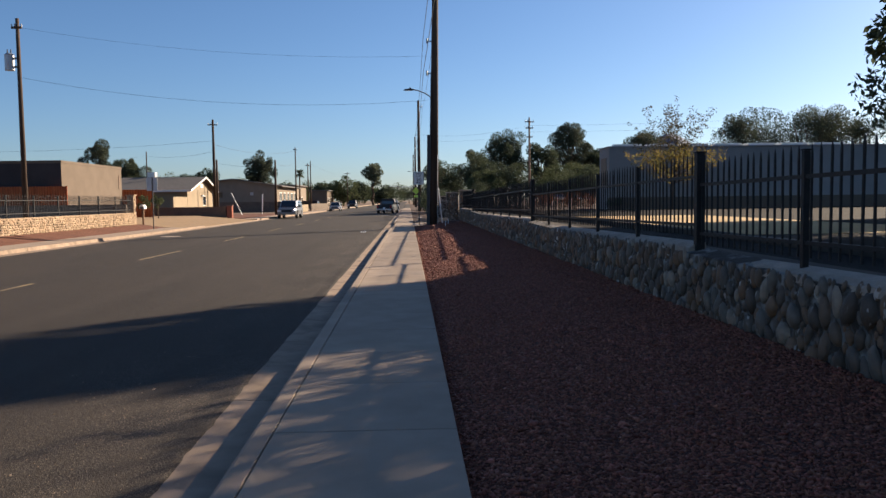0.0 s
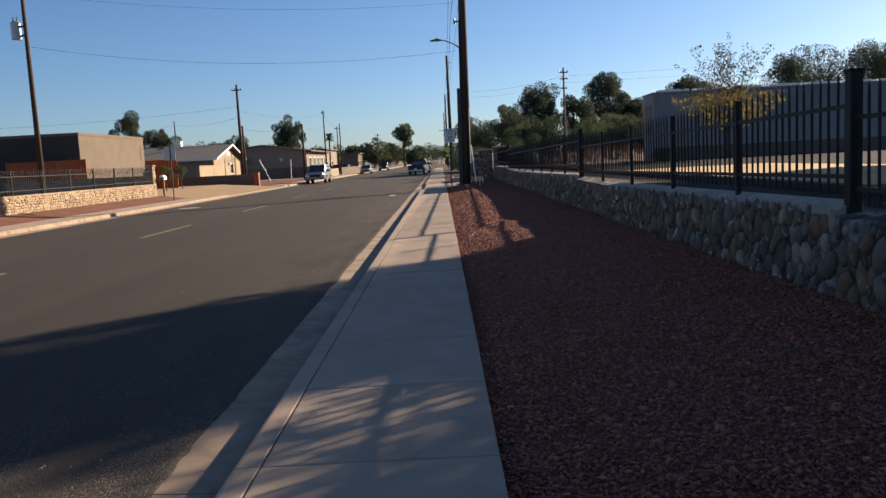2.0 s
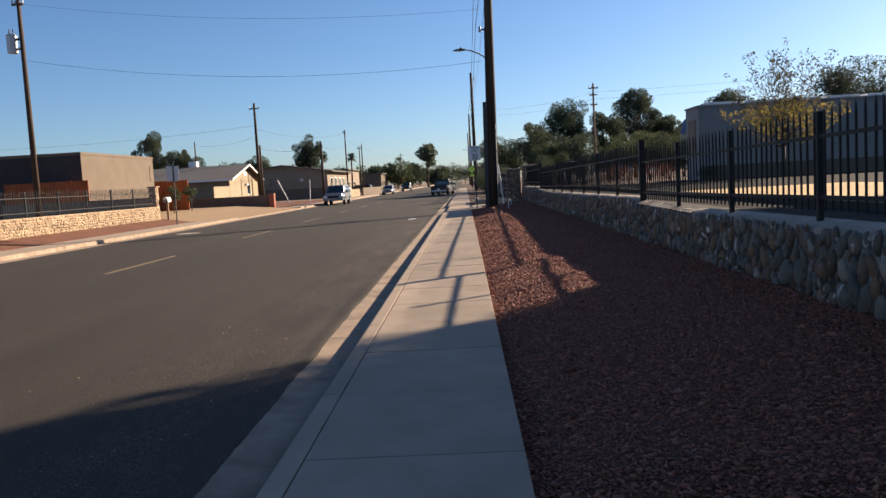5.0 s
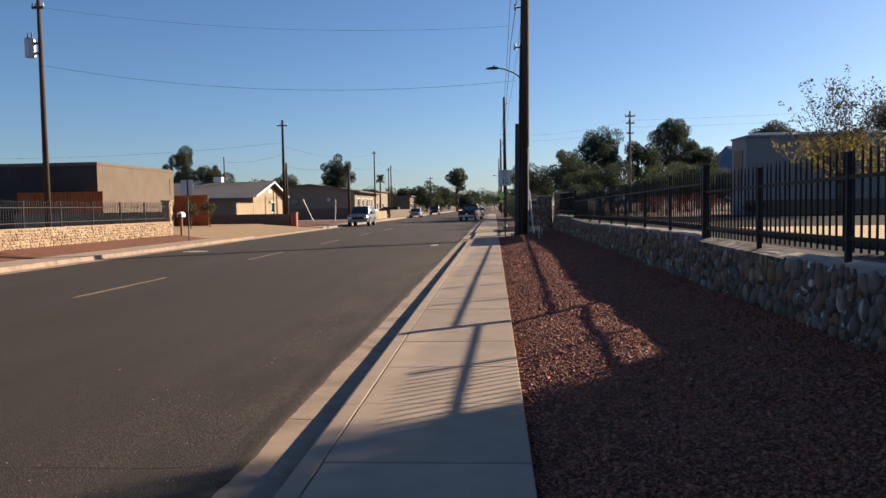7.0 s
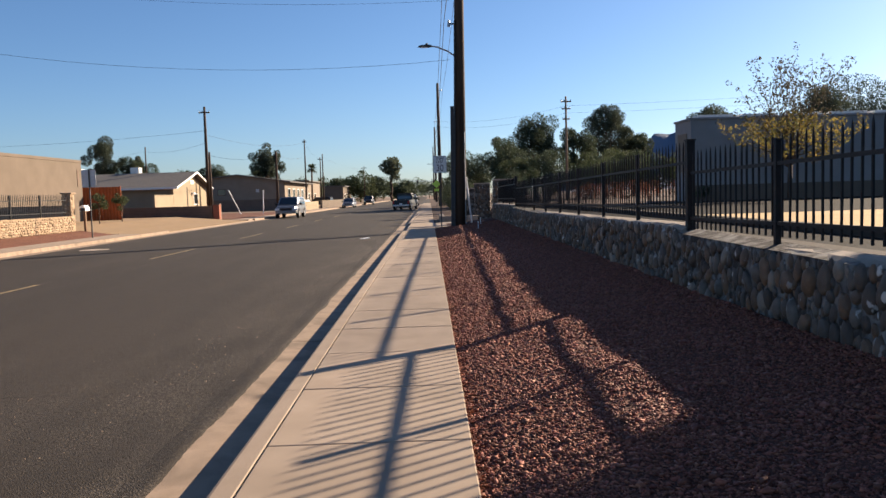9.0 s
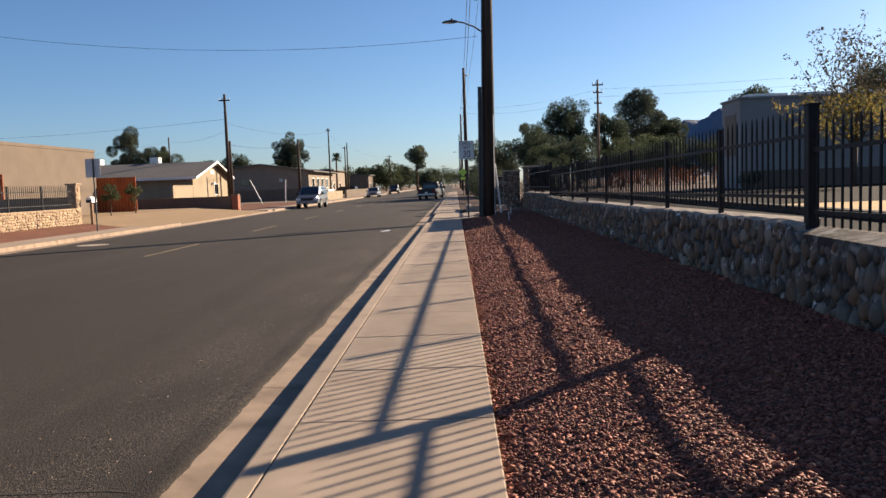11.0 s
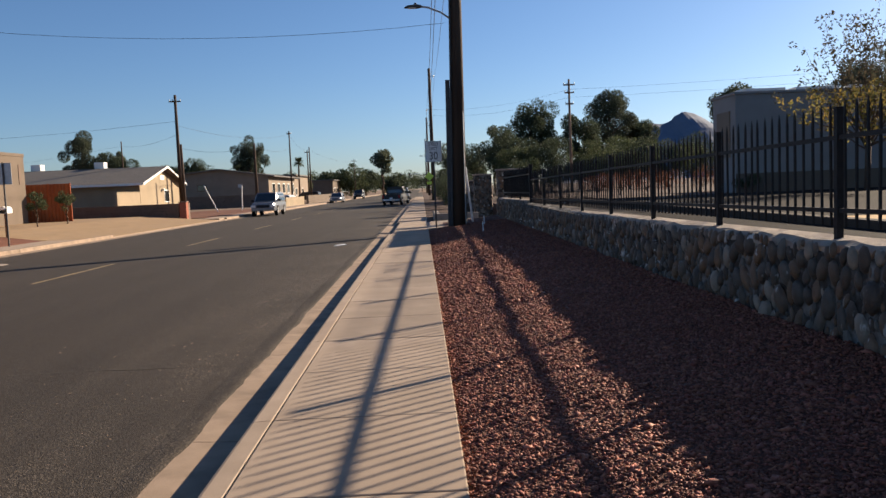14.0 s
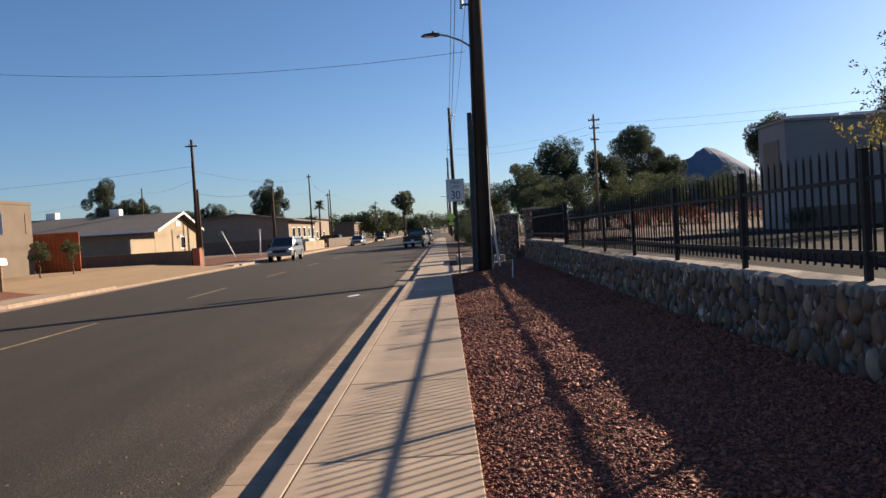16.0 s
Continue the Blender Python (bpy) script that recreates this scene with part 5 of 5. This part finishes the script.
for k, (x, y, h, c) in enumerate(((20.6, 64, 7.2, 1.9), (31, 66, 9.0, 3.0), (36, 66, 9.6, 3.4), (41, 68, 9.2, 3.0), (46, 66, 10.0, 3.2), (52, 64, 11.0, 3.4))):
    tree(x, y, 0.5, h, c, "leaf_pine", "dark bushy tree behind the pale building", 60 + k, 0.25, h * 0.35, 3200, 0.24, 34, 0.33, "umbrella")
tree(5.2, 60.5, 0.3, 2.6, 1.5, "leaf_dark", "clipped dark shrub beyond the gate pier", 70, 0.08, 0.4, 2200, 0.10, 20, 0.4)
tree(1.9, 62.0, 0.0, 2.4, 1.3, "leaf_dark", "dark shrub beside the pavement", 71, 0.08, 0.4, 2000, 0.10, 18, 0.4)
tree(2.4, 74.0, 0.0, 3.0, 1.6, "leaf_dark", "dark shrub beside the far pavement", 72, 0.08, 0.5, 2000, 0.12, 18, 0.4)

for k, (x, y, h, c) in enumerate(((2.2, 66.5, 2.2, 1.2), (2.6, 69.5, 2.4, 1.3), (2.3, 79.0, 2.2, 1.2), (2.6, 84.0, 2.6, 1.4), (2.2, 90.0, 2.3, 1.2), (2.6, 97.0, 3.0, 1.5))):
    tree(x, y, -0.03, h, c, "leaf_dark", "dark rounded shrub on the verge", 130 + k, 0.06, 0.3, 1300, 0.13, 18, 0.42)

for k, (x, h) in enumerate(((10.6, 1.5), (12.1, 1.3), (13.6, 1.7), (15.2, 1.4), (16.8, 1.6), (18.6, 1.5))):
    tree(x, 61.0 + 0.6 * (k % 2), 0.5, h, 0.95, "leaf_rust", "low rust-red autumn shrub beyond the yard", 170 + k, 0.05, 0.3, 700, 0.09, 14, 0.42)
tree(12.2, 42.9, LOT_Z - 0.04, 0.7, 0.45, "leaf_dark", "small dark shrub at the corner of the pale building", 180, 0.03, 0.15, 600, 0.07, 10, 0.45)

# trees across the street
tree(-74.0, 188, 0, 16.3, 4.6, "leaf_pine", "dark pine behind the tan building", 80, 0.3, 3.5, 9000, 0.42, 30, 0.33)
tree(-67.5, 188, 0, 11.8, 5.0, "leaf_dark", "low dark tree behind the houses", 81, 0.25, 2.4, 8000, 0.42, 26, 0.34)
tree(-73.8, 206, 0, 13.6, 2.3, "leaf_grey", "narrow grey-green tree behind the houses", 82, 0.18, 3.0, 3600, 0.40, 16, 0.4)
tree(-41.6, 140, 0, 7.4, 3.3, "leaf_dark", "dark rounded tree behind the gable house", 83, 0.25, 2.2, 2600, 0.36, 26, 0.34)
tree(-37.4, 142, 0, 7.8, 3.0, "leaf_dark", "dark rounded tree behind the gable house", 84, 0.25, 2.2, 2500, 0.36, 26, 0.34)
tree(-25.6, 131, 0, 10.2, 2.6, "leaf_pine", "dark round pine behind the long building", 85, 0.28, 4.0, 5200, 0.30, 60, 0.28)
tree(-12.0, 255, 0, 15.0, 3.4, "leaf_grey", "tall pale eucalyptus far down the street", 86, 0.4, 7.0, 2600, 0.55, 26, 0.34)
for k, (x, y, h, c) in enumerate(((-20, 232, 8.5, 4.5), (-27, 240, 7.5, 4.5), (-17, 250, 7.5, 4), (-34, 250, 7.5, 5), (-9.5, 280, 7, 4), (-42, 260, 8, 6), (-29, 190, 5.5, 3.5), (-36, 185, 5.5, 4), (10, 290, 9, 5), (-52, 250, 9, 6), (-62, 240, 10, 6), (-72, 230, 10, 6), (-14, 300, 6.5, 4.5), (-24, 300, 7.5, 5), (-32, 300, 8, 5), (-7, 380, 9, 6), (7, 380, 10, 6), (-22, 380, 9, 8), (-14, 400, 9, 7), (0, 420, 9, 6))):
    tree(x, y, 0, h, c, "leaf_dark" if k % 3 else "leaf_green", "dark tree in the distance down the street", 90 + k, 0.3, h * 0.08, 3600, 0.42, 30, 0.36)
tree(-19.25, 52.6, 0.38, 1.85, 0.46, "leaf_green", "young bushy sapling in the forecourt", 120, 0.04, 0.8, 1200, 0.07, 14, 0.42)
tree(-19.3, 55.9, 0.38, 1.9, 0.46, "leaf_green", "young bushy sapling in the forecourt", 121, 0.04, 0.8, 1200, 0.07, 14, 0.42)


def palm(x, y, h, seed):
    rnd = random.Random(seed)
    t = empty("palm_tree", pose(x, y, 0), "tall fan palm in the distance", "palm tree")
    part("trunk", tubes(((0, 0, -0.2), (0.1, 0, h), 0.2, 0.14)), M["bark"], t)
    V, F = [], []
    for i in range(40):
        an, el = rnd.uniform(0, 6.283), rnd.uniform(-0.7, 1.2)
        d = Vector((math.cos(an) * math.cos(el), math.sin(an) * math.cos(el), math.sin(el)))
        s = d.cross(Vector((0, 0, 1))).normalized()
        for j in range(7):
            dd = (d + s * (j - 3) * 0.16).normalized() * rnd.uniform(1.1, 1.5)
            o = len(V)
            a = Vector((0.1, 0, h))
            V += [a, a + dd * 0.6 + s * 0.05, a + dd - Vector((0, 0, 0.25)), a + dd * 0.6 - s * 0.05]
            F.append((o, o + 1, o + 2, o + 3))
    ob = new("fronds", raw("fronds", V, F, M["leaf_dark"]))
    ob.parent = t


palm(-23.0, 160, 7.3, 1)
palm(-27.0, 128, 5.2, 2)


# ---- vehicles ----
def vehicle(kind, x, y, turn, paint, label):
    """A car from lofted cross-sections: lower body, cabin with panes, wheels, lamps, bumpers, mirrors."""
    L, W, H = {"suv": (4.8, 1.92, 1.78), "sedan": (4.6, 1.80, 1.45), "pickup": (5.6, 2.0, 1.88)}[kind]
    v = empty("car" if kind != "pickup" else "pickup_truck", pose(x, y, -0.125, 0, 0, turn), label, "car" if kind != "pickup" else "pickup truck", group="parked vehicles")
    g, belt, hood = 0.28 if kind == "sedan" else 0.38, H * 0.60, H * 0.56
    half = L / 2

    def loft(stations):
        bm = bmesh.new()
        rings = []
        for (yy, w0, w1, z0, z1) in stations:
            rings.append([bm.verts.new(c) for c in ((-w0, yy, z0), (-w0 * 1.0, yy, z0 + (z1 - z0) * 0.55), (-w1, yy, z1), (w1, yy, z1), (w0 * 1.0, yy, z0 + (z1 - z0) * 0.55), (w0, yy, z0))])
        for a, b in zip(rings, rings[1:]):
            for k in range(6):
                bm.faces.new((a[k], a[(k + 1) % 6], b[(k + 1) % 6], b[k]))
        bm.faces.new(rings[0])
        bm.faces.new(rings[-1][::-1])
        bmesh.ops.recalc_face_normals(bm, faces=bm.faces[:])
        bmesh.ops.bevel(bm, geom=bm.edges[:], offset=0.03, segments=2, affect="EDGES")
        return bm
    w = W / 2
    if kind == "pickup":
        body = loft([(-half, w * 0.92, w * 0.90, g + 0.1, belt), (-half + 0.1, w, w * 0.95, g, belt), (half - 1.5, w, w * 0.95, g, belt), (half - 0.3, w * 0.97, w * 0.88, g, hood), (half, w * 0.86, w * 0.78, g + 0.1, hood - 0.12)])
        cab = loft([(-0.55, w * 0.93, w * 0.76, belt - 0.06, H), (1.0, w * 0.93, w * 0.76, belt - 0.06, H), (1.7, w * 0.93, w * 0.80, belt - 0.08, belt + 0.02)])
        rear_y, front_y0, front_y1 = -0.55, 1.0, 1.7
    elif kind == "suv":
        body = loft([(-half, w * 0.92, w * 0.90, g + 0.08, belt), (-half + 0.12, w, w * 0.95, g, belt), (half - 1.25, w, w * 0.95, g, belt), (half - 0.25, w * 0.96, w * 0.86, g, hood), (half, w * 0.86, w * 0.78, g + 0.08, hood - 0.14)])
        cab = loft([(-half + 0.08, w * 0.92, w * 0.74, belt - 0.06, H - 0.08), (-half + 0.4, w * 0.93, w * 0.76, belt - 0.06, H), (0.6, w * 0.93, w * 0.76, belt - 0.06, H), (1.35, w * 0.93, w * 0.80, belt - 0.08, belt + 0.02)])
        rear_y, front_y0, front_y1 = -half + 0.08, 0.6, 1.35
    else:
        body = loft([(-half, w * 0.88, w * 0.84, g + 0.1, belt - 0.03), (-half + 0.15, w, w * 0.93, g, belt), (half - 1.4, w, w * 0.93, g, belt), (half - 0.25, w * 0.94, w * 0.84, g, hood - 0.06), (half, w * 0.82, w * 0.74, g + 0.06, hood - 0.2)])
        cab = loft([(-1.75, w * 0.90, w * 0.78, belt - 0.06, belt + 0.02), (-1.1, w * 0.92, w * 0.70, belt - 0.06, H), (0.3, w * 0.92, w * 0.72, belt - 0.06, H), (1.15, w * 0.92, w * 0.80, belt - 0.08, belt + 0.02)])
        rear_y, front_y0, front_y1 = -1.75, 0.3, 1.15
    part("body", body, M[paint], v)
    part("cabin", cab, M[paint], v)
    # panes just proud of the cabin
    z0, z1 = belt + 0.07, H - 0.12
    for s in (-1, 1):
        for (a, b) in ((rear_y + 0.35, rear_y + 0.35 + (front_y0 - rear_y - 0.4) * 0.48), (rear_y + 0.43 + (front_y0 - rear_y - 0.4) * 0.48, front_y0 + 0.02)):
            f0, f1 = (z0 - belt + 0.06) / (H - belt + 0.06), (z1 - belt + 0.06) / (H - belt + 0.06)
            xa, xb = w * 0.93 * (1 - f0) + w * 0.76 * f0, w * 0.93 * (1 - f1) + w * 0.76 * f1
            bm = bmesh.new()
            e = 0.075
            vs = [bm.verts.new(c) for c in ((s * (xa + e), a, z0), (s * (xa + e), b, z0), (s * (xb + e * 0.9), b, z1), (s * (xb + e * 0.9), a + 0.05, z1), (s * (xa + e - 0.08), a, z0), (s * (xa + e - 0.08), b, z0), (s * (xb + e * 0.9 - 0.08), b, z1), (s * (xb + e * 0.9 - 0.08), a + 0.05, z1))]
            for q in ((0, 1, 2, 3), (7, 6, 5, 4), (0, 4, 5, 1), (1, 5, 6, 2), (2, 6, 7, 3), (3, 7, 4, 0)):
                bm.faces.new([vs[i] for i in q])
            bmesh.ops.recalc_face_normals(bm, faces=bm.faces[:])
            part("side_window", bm, M["glass"], v)
    def screen(name, ya, za, yb, zb, wa, wb, out):
        bm = bmesh.new()
        vs = [bm.verts.new(c) for c in ((-wa, ya + out, za), (wa, ya + out, za), (wb, yb + out, zb), (-wb, yb + out, zb), (-wa, ya - out, za), (wa, ya - out, za), (wb, yb - out, zb), (-wb, yb - out, zb))]
        for q in ((0, 1, 2, 3), (7, 6, 5, 4), (0, 4, 5, 1), (1, 5, 6, 2), (2, 6, 7, 3), (3, 7, 4, 0)):
            bm.faces.new([vs[i] for i in q])
        bmesh.ops.recalc_face_normals(bm, faces=bm.faces[:])
        part(name, bm, M["glass"], v)
    screen("windscreen", front_y1 - 0.06, belt + 0.08, front_y0 + 0.10, H - 0.08, w * 0.80, w * 0.70, 0.035)
    screen("rear_window", rear_y + (0.1 if kind == "sedan" else 0.0), belt + 0.1, rear_y + (0.6 if kind == "sedan" else 0.06), H - 0.14, w * 0.74, w * 0.66, 0.04)
    for s in (-1, 1):
        part("headlight", boxes((s * w * 0.78 - 0.2, s * w * 0.78 + 0.16, half - 0.12, half + 0.015, hood - 0.34, hood - 0.16), bevel=0.02), M["lamp_glass"], v)
        part("tail_light", boxes((s * w * 0.84 - 0.09, s * w * 0.84 + 0.09, -half - 0.015, -half + 0.1, belt - 0.42, belt - 0.10), bevel=0.015), M["tail"], v)
        part("mirror", boxes((s * (w + 0.08) - 0.1, s * (w + 0.08) + 0.1, front_y0 + 0.25, front_y0 + 0.42, belt + 0.02, belt + 0.2), bevel=0.03), M["black_trim"], v)
        for yy in (half - 0.95, -half + 1.05):
            rr = 0.40 if kind != "sedan" else 0.33
            wh = empty("wheel", pose(s * (w - 0.1), yy, rr))
            wh.parent = v
            part("tyre", tubes(((-0.12, 0, 0), (0.12, 0, 0), rr), seg=22), M["tyre"], wh)
            part("rim", tubes(((-0.128, 0, 0), (0.128, 0, 0), rr * 0.6), seg=16), M["rim"], wh)
    part("front_bumper", boxes((-w * 0.9, w * 0.9, half - 0.08, half + 0.06, g + 0.02, g + 0.26), bevel=0.03), M["black_trim"] if kind == "pickup" else M[paint], v)
    part("rear_bumper", boxes((-w * 0.9, w * 0.9, -half - 0.08, -half + 0.06, g + 0.04, g + 0.24), bevel=0.03), M["rim"] if kind == "pickup" else M[paint], v)
    part("grille", boxes((-w * 0.5, w * 0.5, half - 0.05, half + 0.02, hood - 0.36, hood - 0.15), bevel=0.01), M["black_trim"], v)
    part("number_plate", boxes((-0.16, 0.16, -half - 0.03, -half - 0.016, belt - 0.5, belt - 0.34)), M["sign_white"], v)
    return v


vehicle("suv", -12.25, 75.2, 180, "car_silver", "silver sport utility car parked facing the walker")
vehicle("sedan", -12.6, 128.0, 180, "car_silver", "silver saloon car parked at the far kerb")
vehicle("suv", -12.6, 168.0, 180, "car_dark", "dark car parked at the far kerb")
vehicle("pickup", -2.95, 96.8, -9, "car_dark", "dark pickup truck parked at the kerb")
vehicle("suv", -2.85, 118.0, 0, "car_silver", "silver car parked beyond the pickup")
vehicle("sedan", -2.85, 131.0, 0, "car_dark", "dark saloon car parked beyond the pickup")
vehicle("sedan", -19.0, 121.0, 60, "car_white", "white saloon car parked off the street")
vehicle("suv", -20.5, 152.0, 80, "car_dark", "dark car parked off the street")

# stay-wire guards on the red plot across the street
for (x, y, dx, h) in ((-20.6, 92.0, -1.25, 2.6), (-18.2, 92.0, 0.1, 2.5)):
    g2 = empty("guy_wire", pose(x, y, 0.02), "pale guard tube on a stay wire across the street", "guy wire")
    part("guard", tubes(((0, 0, -0.05), (dx, 0, h), 0.055)), M["sign_white"], g2)


cobbles()
